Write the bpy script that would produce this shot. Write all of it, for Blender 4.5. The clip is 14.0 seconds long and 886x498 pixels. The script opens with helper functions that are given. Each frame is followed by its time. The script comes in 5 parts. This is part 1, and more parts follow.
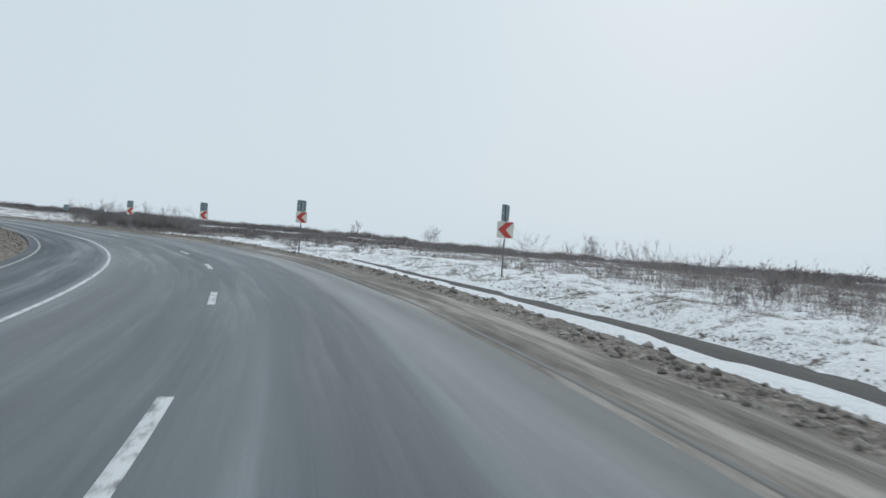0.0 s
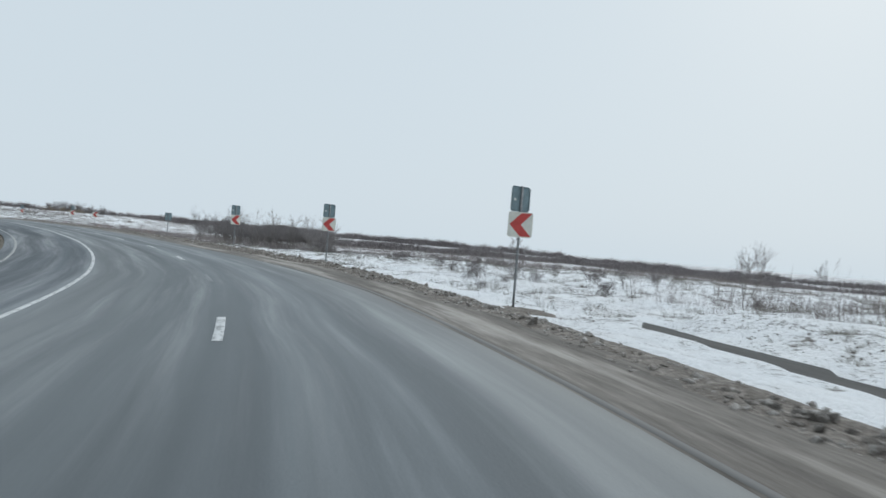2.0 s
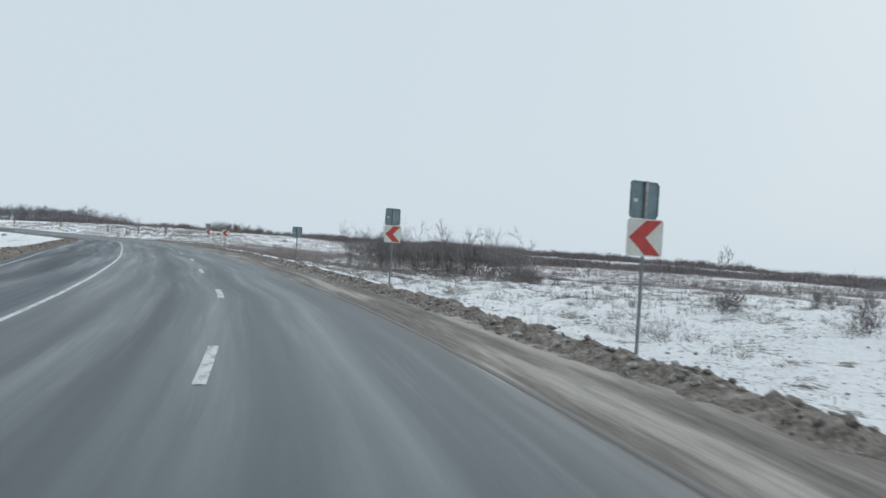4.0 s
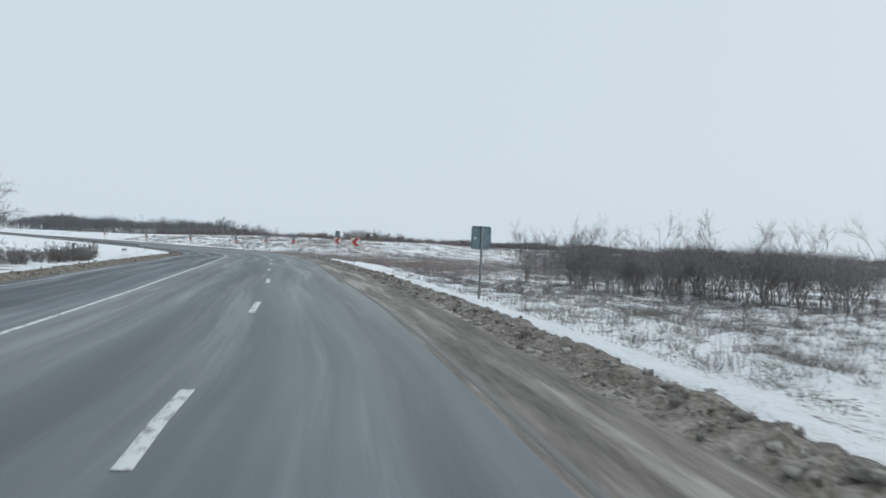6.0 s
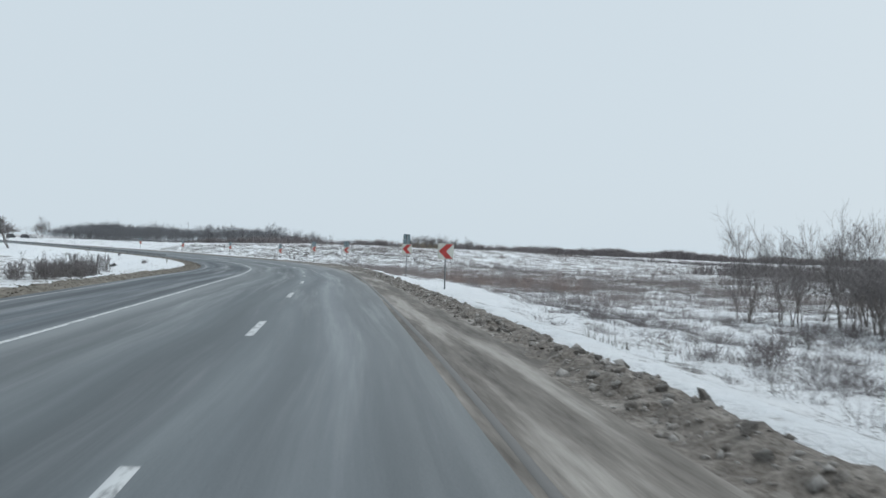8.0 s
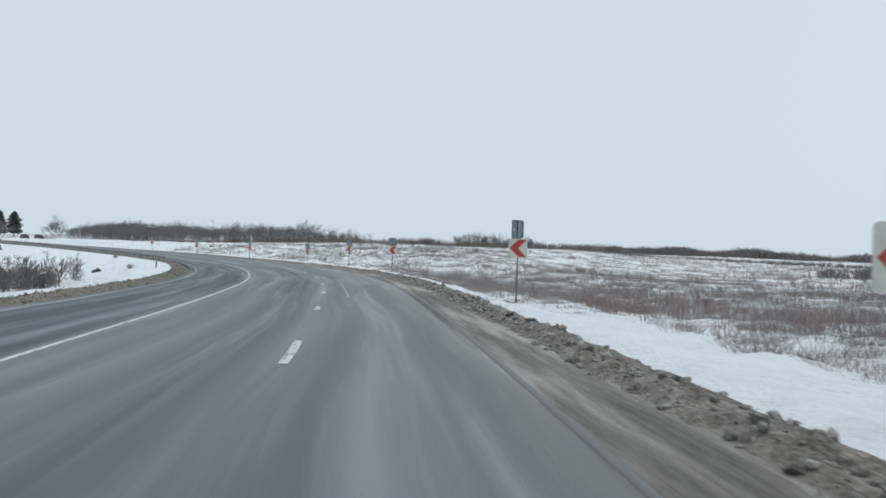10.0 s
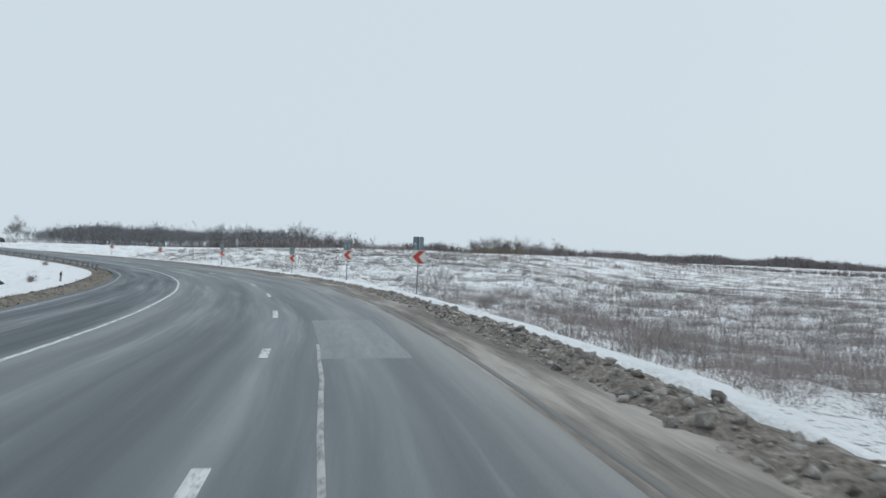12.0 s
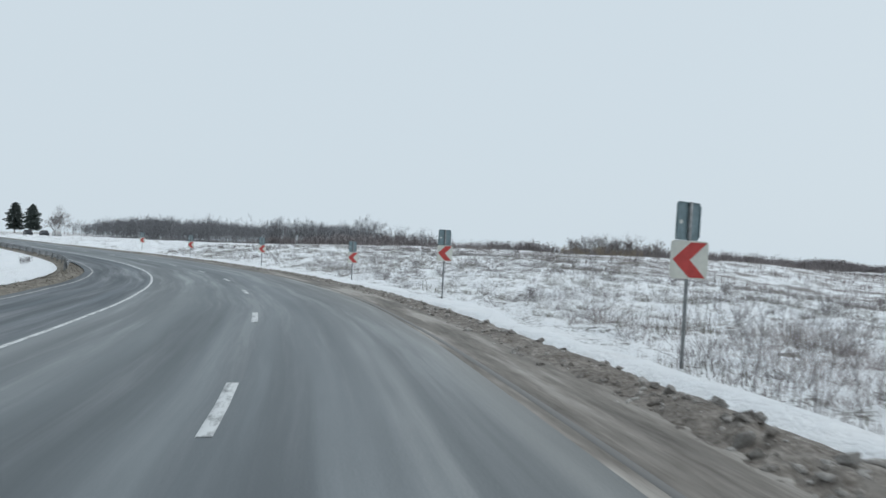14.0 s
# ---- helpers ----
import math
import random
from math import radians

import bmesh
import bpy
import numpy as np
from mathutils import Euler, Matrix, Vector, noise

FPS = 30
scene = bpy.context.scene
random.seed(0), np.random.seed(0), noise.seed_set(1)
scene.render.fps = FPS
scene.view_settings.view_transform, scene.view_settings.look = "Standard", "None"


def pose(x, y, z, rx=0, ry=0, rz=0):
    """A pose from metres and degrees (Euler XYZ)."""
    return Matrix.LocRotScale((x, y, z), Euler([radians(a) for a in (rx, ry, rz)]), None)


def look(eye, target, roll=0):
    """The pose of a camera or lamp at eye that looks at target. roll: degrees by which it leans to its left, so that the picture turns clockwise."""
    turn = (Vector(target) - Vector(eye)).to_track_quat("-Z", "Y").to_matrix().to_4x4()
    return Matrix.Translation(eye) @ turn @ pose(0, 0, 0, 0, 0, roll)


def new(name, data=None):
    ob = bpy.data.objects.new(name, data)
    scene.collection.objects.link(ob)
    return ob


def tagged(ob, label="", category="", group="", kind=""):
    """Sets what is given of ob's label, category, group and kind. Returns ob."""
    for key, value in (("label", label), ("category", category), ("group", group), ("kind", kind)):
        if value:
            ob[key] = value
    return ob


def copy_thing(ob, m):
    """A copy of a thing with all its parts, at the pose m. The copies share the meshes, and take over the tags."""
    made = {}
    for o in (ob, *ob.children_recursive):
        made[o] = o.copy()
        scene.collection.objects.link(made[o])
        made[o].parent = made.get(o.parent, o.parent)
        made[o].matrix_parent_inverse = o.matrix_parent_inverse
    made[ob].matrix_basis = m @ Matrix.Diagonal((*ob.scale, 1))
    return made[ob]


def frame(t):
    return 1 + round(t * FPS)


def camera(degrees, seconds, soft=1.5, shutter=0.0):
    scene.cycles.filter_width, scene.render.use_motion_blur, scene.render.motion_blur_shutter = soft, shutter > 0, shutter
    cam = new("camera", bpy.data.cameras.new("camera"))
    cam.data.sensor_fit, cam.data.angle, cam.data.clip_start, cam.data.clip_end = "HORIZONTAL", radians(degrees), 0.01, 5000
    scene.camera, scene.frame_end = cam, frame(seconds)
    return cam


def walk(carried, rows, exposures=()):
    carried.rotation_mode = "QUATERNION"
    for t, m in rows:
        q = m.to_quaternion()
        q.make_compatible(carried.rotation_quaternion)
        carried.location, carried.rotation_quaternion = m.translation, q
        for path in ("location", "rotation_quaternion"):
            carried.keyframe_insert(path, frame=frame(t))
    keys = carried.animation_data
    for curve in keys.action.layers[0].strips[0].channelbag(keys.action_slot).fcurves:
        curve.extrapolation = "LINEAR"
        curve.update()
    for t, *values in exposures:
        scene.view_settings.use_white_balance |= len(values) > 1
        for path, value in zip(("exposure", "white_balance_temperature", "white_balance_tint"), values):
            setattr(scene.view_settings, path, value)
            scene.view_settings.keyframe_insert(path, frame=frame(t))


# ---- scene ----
cam = camera(58.5, 14.0, soft=1.5, shutter=0.15)


def ride(x, y, z, yaw, pitch, lean):
    """Pose of the camera from its place, heading, pitch and lean to the left, in degrees."""
    return pose(x, y, z, 90 + pitch, 0, yaw) @ pose(0, 0, 0, 0, 0, lean)


# seconds, x, y, z, yaw, pitch, lean
PATH = [
    (0.0, 0.00, 0.00, 1.703, -2.86, -0.49, 4.39),
    (0.5, -0.94, 7.12, 1.739, -0.42, -1.19, 3.57),
    (1.0, -2.22, 14.19, 1.776, 2.12, -0.50, 4.53),
    (1.5, -3.81, 21.12, 1.812, 4.74, -0.53, 4.50),
    (2.0, -5.69, 27.84, 1.850, 7.49, -0.29, 4.68),
    (2.5, -7.83, 34.34, 1.890, 10.02, -0.32, 4.42),
    (3.0, -10.25, 40.66, 1.929, 12.85, 0.16, 4.73),
    (3.5, -12.94, 46.82, 1.969, 15.78, 0.05, 4.20),
    (4.0, -15.90, 52.84, 2.006, 18.65, -0.07, 3.67),
    (4.5, -19.13, 58.73, 2.041, 21.42, -0.18, 3.13),
    (5.0, -22.63, 64.52, 2.072, 23.99, -0.30, 2.60),
    (5.5, -26.37, 70.22, 2.099, 26.24, -0.41, 2.07),
    (6.0, -30.30, 75.84, 2.122, 28.60, -0.24, 2.33),
    (6.5, -34.37, 81.38, 2.139, 30.92, -0.29, 1.90),
    (7.0, -38.56, 86.84, 2.151, 30.73, -0.11, 1.86),
    (7.5, -42.86, 92.23, 2.156, 32.08, -0.11, 1.80),
    (8.0, -47.23, 97.54, 2.154, 32.75, 0.11, 1.87),
    (8.5, -51.67, 102.78, 2.147, 33.74, 0.08, 1.80),
    (9.0, -56.17, 107.96, 2.133, 34.53, 0.04, 1.72),
    (9.5, -60.72, 113.11, 2.113, 35.11, 0.00, 1.64),
    (10.0, -65.28, 118.22, 2.089, 35.50, -0.03, 1.57),
    (10.5, -69.82, 123.30, 2.059, 35.77, -0.07, 1.49),
    (11.0, -74.29, 128.28, 2.025, 36.07, -0.19, 0.91),
    (11.5, -78.66, 133.13, 1.986, 35.85, -0.17, 1.11),
    (12.0, -83.04, 137.91, 1.941, 35.49, 0.49, 1.84),
    (12.5, -87.52, 142.67, 1.892, 36.60, 0.42, 2.11),
    (13.0, -92.15, 147.41, 1.841, 37.39, 0.45, 2.30),
    (13.5, -96.99, 152.13, 1.789, 38.55, -0.13, 1.00),
    (14.0, -102.10, 156.82, 1.739, 40.30, 0.34, 2.59),
]
walk(cam, [(r[0], ride(*r[1:])) for r in PATH], exposures=[(0.0, 0.0), (14.0, 0.0)])

# ---------------------------------------------------------------- light
world = bpy.data.worlds.new("overcast")
scene.world = world
world.use_nodes = True
wn, wl = world.node_tree.nodes, world.node_tree.links
wn.clear()
w_out = wn.new("ShaderNodeOutputWorld")
w_bg = wn.new("ShaderNodeBackground")
w_sky = wn.new("ShaderNodeTexSky")
w_sky.sky_type = "NISHITA"
w_sky.sun_disc = False
w_sky.sun_elevation = radians(28)
w_sky.sun_rotation = radians(20)
w_sky.air_density, w_sky.dust_density = 1.0, 4.0
w_mix = wn.new("ShaderNodeMixRGB")
w_mix.inputs[0].default_value = 0.975
w_mix.inputs[2].default_value = (6.25, 7.2, 7.9, 1)     # the closed cloud layer
wl.new(w_sky.outputs[0], w_mix.inputs[1])
wl.new(w_mix.outputs[0], w_bg.inputs[0])
w_bg.inputs[1].default_value = 0.1
wl.new(w_bg.outputs[0], w_out.inputs[0])

sun_data = bpy.data.lights.new("sun", "SUN")
sun_data.energy, sun_data.angle, sun_data.color = 0.9, radians(25), (0.93, 0.97, 1.0)
sun = new("sun", sun_data)
sun.matrix_world = look((0, 0, 50), (0 - 18, 50 * -0.3, 0))

# ---------------------------------------------------------------- numbers of the road
# heading of the road along its length: metres, degrees to the left of north
HEADING = [(-90, -25), (0, 6.2), (14.4, 11.6), (28.5, 16.9), (42.1, 22.3), (55.5, 27.5), (69, 32.3), (75.8, 34.2),
           (82.7, 35.8), (96.4, 38), (110.2, 39.9), (123.9, 41.3), (144.4, 41.9), (157.7, 42.2), (164.1, 42.8),
           (177.3, 45), (184.1, 46.5), (191, 48.4), (205, 50.8), (215, 53.2), (234, 60), (254, 67.5), (275, 75),
           (292, 78), (330, 79), (420, 78), (800, 72)]
LEVEL = [(-90, -0.35), (0, 0), (42, 0.22), (75, 0.37), (103, 0.456), (124, 0.45), (144, 0.36), (170, 0.2), (191, 0.04),
         (210, -0.1), (235, -0.25), (258, -0.25), (285, 0), (330, 0.45), (410, 1.2), (550, 2.0), (800, 2.2)]
CROSS = [(-90, 0.045), (50, 0.045), (80, 0.01), (160, 0.012), (190, 0.03), (270, 0.03), (320, 0.0), (800, 0.0)]
CENTRE = [(-90, 4.3), (55, 4.35), (90, 5.2), (115, 5.5), (130, 5.4), (160, 5.1), (205, 5.25), (213, 5.42), (225, 5.5), (237, 5.35), (250, 5.05), (265, 4.75), (300, 4.75), (800, 4.9)]
LEFT = [(-90, 7.25), (60, 7.35), (104, 9.4), (135, 9.2), (160, 9.1), (195, 9.3), (205, 9.35), (218, 9.45), (228, 9.35), (238, 8.85), (250, 8.4), (265, 8.1), (300, 8.1), (800, 8.5)]
DASHES = [(-90, 1.2), (18, 1.12), (31, 0.8), (45, 0.75), (66, 1.0), (78, 1.1), (90, 1.55), (126, 1.55), (139, 1.3), (151, 1.05), (200, 1.0), (225, 1.35), (800, 1.4)]
RIGHT = [(-90, -3.4), (50, -3.3), (85, -1.9), (115, -1.5), (140, -2.0), (160, -2.4), (205, -2.6), (800, -2.6)]
BERM = [(-90, -4.75), (45, -4.7), (60, -4.6), (90, -3.3), (112, -3.1), (145, -3.3), (180, -3.6), (205, -3.6), (800, -3.8)]

# height of the right-hand field against the road's own level
FIELD_LEVEL = [(-90, 0), (42, 0), (55, 0.22), (65, 0.32), (80, 0.3), (95, 0), (112, -0.5), (130, -0.72), (150, -0.78), (170, -0.7), (195, -0.85), (222, -0.85), (245, -0.5), (262, -0.2), (285, 0), (800, 0)]


def tab(table, s):
    a = np.array(table, float)
    return np.interp(s, a[:, 0], a[:, 1])


STEP = 0.5
AX_S = np.arange(-90, 800, STEP)
AX_H = np.radians(tab(HEADING, AX_S))
hm = (AX_H[1:] + AX_H[:-1]) / 2
AX_X = np.concatenate([[0], np.cumsum(-np.sin(hm) * STEP)])
AX_Y = np.concatenate([[0], np.cumsum(np.cos(hm) * STEP)])
zero = int(round(90 / STEP))
AX_X, AX_Y = AX_X - AX_X[zero], AX_Y - AX_Y[zero]


def place(s, n):
    """World x, y of a spot s metres along the road and n metres to its left."""
    x, y, h = np.interp(s, AX_S, AX_X), np.interp(s, AX_S, AX_Y), np.interp(s, AX_S, AX_H)
    return x - np.cos(h) * n, y - np.sin(h) * n


def along(x, y):
    """The nearest s and the offset n of world spots."""
    x, y = np.atleast_1d(np.asarray(x, float)), np.atleast_1d(np.asarray(y, float))
    s, n = np.empty_like(x), np.empty_like(x)
    ax, ay, ah, asx = AX_X[::4], AX_Y[::4], AX_H[::4], AX_S[::4]
    for a in range(0, len(x), 20000):
        q = slice(a, a + 20000)
        d = (x[q, None] - ax) ** 2 + (y[q, None] - ay) ** 2
        i = np.argmin(d, 1)
        dx, dy = x[q] - ax[i], y[q] - ay[i]
        t = -np.sin(ah[i]) * dx + np.cos(ah[i]) * dy
        s[q] = asx[i] + np.clip(t, -1, 1)
        n[q] = -np.cos(ah[i]) * dx - np.sin(ah[i]) * dy
        far = np.abs(t) > 2
        n[q] = np.where(far, np.sign(n[q]) * np.sqrt(d[np.arange(len(i)), i]), n[q])
    return s, n


def rnd(ix, iy, k=0):
    v = np.sin(ix * 127.1 + iy * 311.7 + k * 74.7) * 43758.5453
    return v - np.floor(v)


def vnoise(x, y, k=0):
    """Smooth value noise, 0 to 1."""
    ix, iy = np.floor(x), np.floor(y)
    fx, fy = x - ix, y - iy
    fx, fy = fx * fx * (3 - 2 * fx), fy * fy * (3 - 2 * fy)
    a, b = rnd(ix, iy, k), rnd(ix + 1, iy, k)
    c, d = rnd(ix, iy + 1, k), rnd(ix + 1, iy + 1, k)
    return (a * (1 - fx) + b * fx) * (1 - fy) + (c * (1 - fx) + d * fx) * fy


def fbm(x, y, k=0, o=4):
    v, amp, tot = 0, 1, 0
    for i in range(o):
        v, tot = v + amp * vnoise(x * 2 ** i, y * 2 ** i, k + i), tot + amp
        amp *= 0.5
    return v / tot


def ss(a, b, v):
    t = np.clip((v - a) / (b - a), 0, 1)
    return t * t * (3 - 2 * t)


def deck(s, n):
    """Height of the paved surface."""
    return tab(LEVEL, s) - tab(CROSS, s) * n


DITCH_N = -8.3
DITCH_DRIFT = [(-90, 0), (22, 0), (32, 0.4), (38, 0.95), (45, 1.7), (60, 2.0)]


def ditch_line(s):
    """Offset of the ditch's middle."""
    return DITCH_N - tab(DITCH_DRIFT, s) + (vnoise(s / 5, s * 0, 2) - 0.5) * 0.25


def land(s, n, x, y):
    """Height of the ground beside and far from the road."""
    bm_, lf = tab(BERM, s), tab(LEFT, s)
    edge = deck(s, np.clip(n, bm_, lf + 0.5))
    r, l = bm_ - n, n - (lf + 0.5)
    side = np.maximum(np.maximum(r, l), 0)
    rough = (fbm(x / 2.2, y / 2.2, 3) - 0.5)
    z = edge - 0.02
    # ploughed-up rims on both sides
    rimk = (0.4 + 0.6 * ss(45, 65, s)) * (1 - 0.55 * ss(192, 212, s))
    z = z + 0.12 * rimk * ss(0.0, 0.45, r) * (1 - ss(0.6, 1.25, r)) * (0.55 + 0.9 * vnoise(s * 1.3, n * 1.5, 8))
    z = z + 0.15 * ss(0.0, 0.7, l) * (1 - ss(0.9, 2.2, l)) * (0.5 + 0.9 * vnoise(s * 1.3, n * 1.5, 9))
    # broken lumps on the rims
    rims = ss(-0.15, 0.25, r) * (1 - ss(0.8, 1.25, r)) + ss(-0.1, 0.3, l) * (1 - ss(1.2, 2.0, l))
    z = z + rims * rimk * (0.38 - 0.1 * ss(95, 120, s)) * (fbm(s * 3.1, n * 3.4, 14, 4) - 0.42)
    # snow verge, then the field
    z = z - 0.24 * ss(1.0 + 0.8 * ss(70, 90, s), 2.2 + 0.8 * ss(70, 90, s), r) - 0.15 * ss(1.2, 3, l) - 1.75 * ss(2.2, 13, l)
    calm = ss(-40, -20, s) * (1 - ss(45, 52, s)) * (1 - ss(0.9, 2.0, np.abs(n - ditch_line(s))))
    z = z + rough * 0.40 * ss(2.2, 6, side) * (1 - calm)
    z = z + 0.5 * (fbm(x / 1.3, y / 1.3, 17, 2) - 0.5) * ss(2.5, 5, side) * (1 - ss(30, 40, side)) * (1 - calm)
    z = z + (fbm(x / 14, y / 14, 5) - 0.5) * 0.7 * ss(5, 25, side)
    z = z + (fbm(x / 160, y / 160, 6) - 0.5) * 1.4 * ss(40, 260, side)
    z = z + 1.6 * np.exp(-((y - 440) / 75) ** 2) * (1 - ss(-60, 80, x)) * ss(-330, -230, x) * ss(60, 140, side)
    z = z - 1.5 * ss(-20, 70, x) * ss(25, 110, side)
    z = z + tab(FIELD_LEVEL, s) * ss(2.6, 11.5, r) * (1 - 0.6 * ss(55, 130, r))
    # ditch beside the first stretch
    on = ss(-40, -20, s) * (1 - ss(46, 48, s))
    dn = n - ditch_line(s)
    dd = np.abs(dn) / (1 - 0.35 * ss(24, 36, s)) + 0.7 * (fbm(x / 0.8, y / 0.8, 27, 3) - 0.5) * (dn < 0)
    z = z + on * (0.03 * ss(1.2, 2.0, r) + 0.36 * ss(0.9, 2.7, -dn) - 0.16 * (1 - ss(0.75, 1.0, dd)))
    # slope on the outside of the second bend
    east = ss(-150, -112, x)
    z = z + (1.5 * ss(1.5, 14, r) * (1 - east * ss(16, 45, r)) + 1.3 * ss(10, 55, r) * (1 - east)) * ss(185, 245, s) * (1 - 0.9 * ss(85, 170, r)) * (1 - 0.5 * ss(300, 380, s))
    return z


def spot(x, y, sink=0.0):
    """Ground height under one world spot."""
    s, n = along(x, y)
    return float(land(s, n, np.atleast_1d(x), np.atleast_1d(y))[0]) - sink


# ---------------------------------------------------------------- materials
def material(name, rough=0.8, metal=0.0):
    m = bpy.data.materials.new(name)
    m.use_nodes = True
    b = m.node_tree.nodes["Principled BSDF"]
    b.inputs["Roughness"].default_value, b.inputs["Metallic"].default_value = rough, metal
    return m, m.node_tree.nodes, m.node_tree.links, b


def noise_node(nodes, links, vec, scale, detail=4, rough=0.6):
    t = nodes.new("ShaderNodeTexNoise")
    t.inputs["Scale"].default_value, t.inputs["Detail"].default_value = scale, detail
    t.inputs["Roughness"].default_value = rough
    if vec is not None:
        links.new(vec, t.inputs["Vector"])
    return t.outputs["Fac"]


def ramp(nodes, links, fac, stops):
    r = nodes.new("ShaderNodeValToRGB")
    while len(r.color_ramp.elements) < len(stops):
        r.color_ramp.elements.new(0.5)
    for e, (p, c) in zip(r.color_ramp.elements, stops):
        e.position, e.color = p, (*c, 1) if len(c) == 3 else c
    links.new(fac, r.inputs[0])
    return r.outputs[0]


def mix(nodes, links, fac, a, b, mode="MIX"):
    m = nodes.new("ShaderNodeMixRGB")
    m.blend_type = mode
    for sock, v in zip(m.inputs, (fac, a, b)):
        if isinstance(v, (int, float)):
            sock.default_value = v
        elif isinstance(v, tuple):
            sock.default_value = (*v, 1)
        else:
            links.new(v, sock)
    return m.outputs[0]


def math_node(nodes, links, op, a, b=0.0):
    m = nodes.new("ShaderNodeMath")
    m.operation = op
    for sock, v in zip(m.inputs, (a, b)):
        if isinstance(v, (int, float)):
            sock.default_value = v
        else:
            links.new(v, sock)
    return m.outputs[0]


def bump(nodes, links, b, height, strength, dist=0.02):
    n = nodes.new("ShaderNodeBump")
    n.inputs["Strength"].default_value, n.inputs["Distance"].default_value = strength, dist
    links.new(height, n.inputs["Height"])
    links.new(n.outputs[0], b.inputs["Normal"])


def coords(nodes, uv=False):
    c = nodes.new("ShaderNodeTexCoord")
    return c.outputs["UV"] if uv else c.outputs["Object"]


def stretch(nodes, links, vec, sx, sy, sz=1.0):
    m = nodes.new("ShaderNodeMapping")
    m.inputs["Scale"].default_value = (sx, sy, sz)
    links.new(vec, m.inputs["Vector"])
    return m.outputs[0]


def snow_material(name, bare, size, soil, grass, speck, edge=0.022):
    """Old snow with bare tufts and soil showing through. bare: the share of the noise below which the ground is bare."""
    m, n, l, b = material(name, 0.7)
    v = coords(n)
    big = noise_node(n, l, v, 1 / size, 4, 0.6)
    mid = noise_node(n, l, v, 1.7, 4, 0.65)
    fine = noise_node(n, l, v, 6.5, 5, 0.72)
    grain = noise_node(n, l, v, 30, 3)
    white = ramp(n, l, noise_node(n, l, v, 0.35, 4), [(0.3, (0.87, 0.89, 0.91)), (0.7, (0.94, 0.945, 0.95))])
    # thin crust through which the ground greys the snow
    thin = ramp(n, l, mid, [(0.36, (1, 1, 1)), (0.5, (0, 0, 0))])
    white = mix(n, l, math_node(n, l, "MULTIPLY", thin, 0.14), white, (0.56, 0.55, 0.53))
    dry = mix(n, l, ramp(n, l, fine, [(0.35, (0, 0, 0)), (0.65, (1, 1, 1))]), soil, grass)
    f = math_node(n, l, "ADD", math_node(n, l, "MULTIPLY", big, 0.42), math_node(n, l, "ADD", math_node(n, l, "MULTIPLY", mid, 0.3), math_node(n, l, "MULTIPLY", fine, 0.28)))
    cover = ramp(n, l, f, [(bare - edge, (1, 1, 1)), (bare + edge, (0, 0, 0))])
    col = mix(n, l, cover, white, dry)
    # small stalks and crumbs of soil that break the crust
    crumbs = noise_node(n, l, v, 8.0, 5, 0.8)
    where = noise_node(n, l, v, 0.5, 3)
    k = math_node(n, l, "ADD", crumbs, math_node(n, l, "MULTIPLY", where, 0.4))
    col = mix(n, l, ramp(n, l, k, [(speck, (0, 0, 0)), (speck + 0.05, (1, 1, 1))]), col, tuple(0.8 * q for q in soil))
    l.new(col, b.inputs["Base Color"])
    h = math_node(n, l, "ADD", math_node(n, l, "MULTIPLY", mid, 1.2), math_node(n, l, "ADD", math_node(n, l, "MULTIPLY", fine, 0.6), math_node(n, l, "MULTIPLY", grain, 0.1)))
    bump(n, l, b, h, 1.0, 0.22)
    return m


CLEAN = snow_material("clean_snow", 0.36, 2.5, (0.16, 0.135, 0.11), (0.30, 0.265, 0.22), 0.86)
INNER = snow_material("inner_snow", 0.392, 2.2, (0.15, 0.135, 0.115), (0.31, 0.285, 0.245), 0.83)
SNOW = snow_material("old_snow", 0.417, 1.5, (0.125, 0.108, 0.095), (0.285, 0.262, 0.225), 0.775)
FIELD = snow_material("snowy_field", 0.49, 4.0, (0.135, 0.115, 0.105), (0.275, 0.245, 0.222), 0.785)


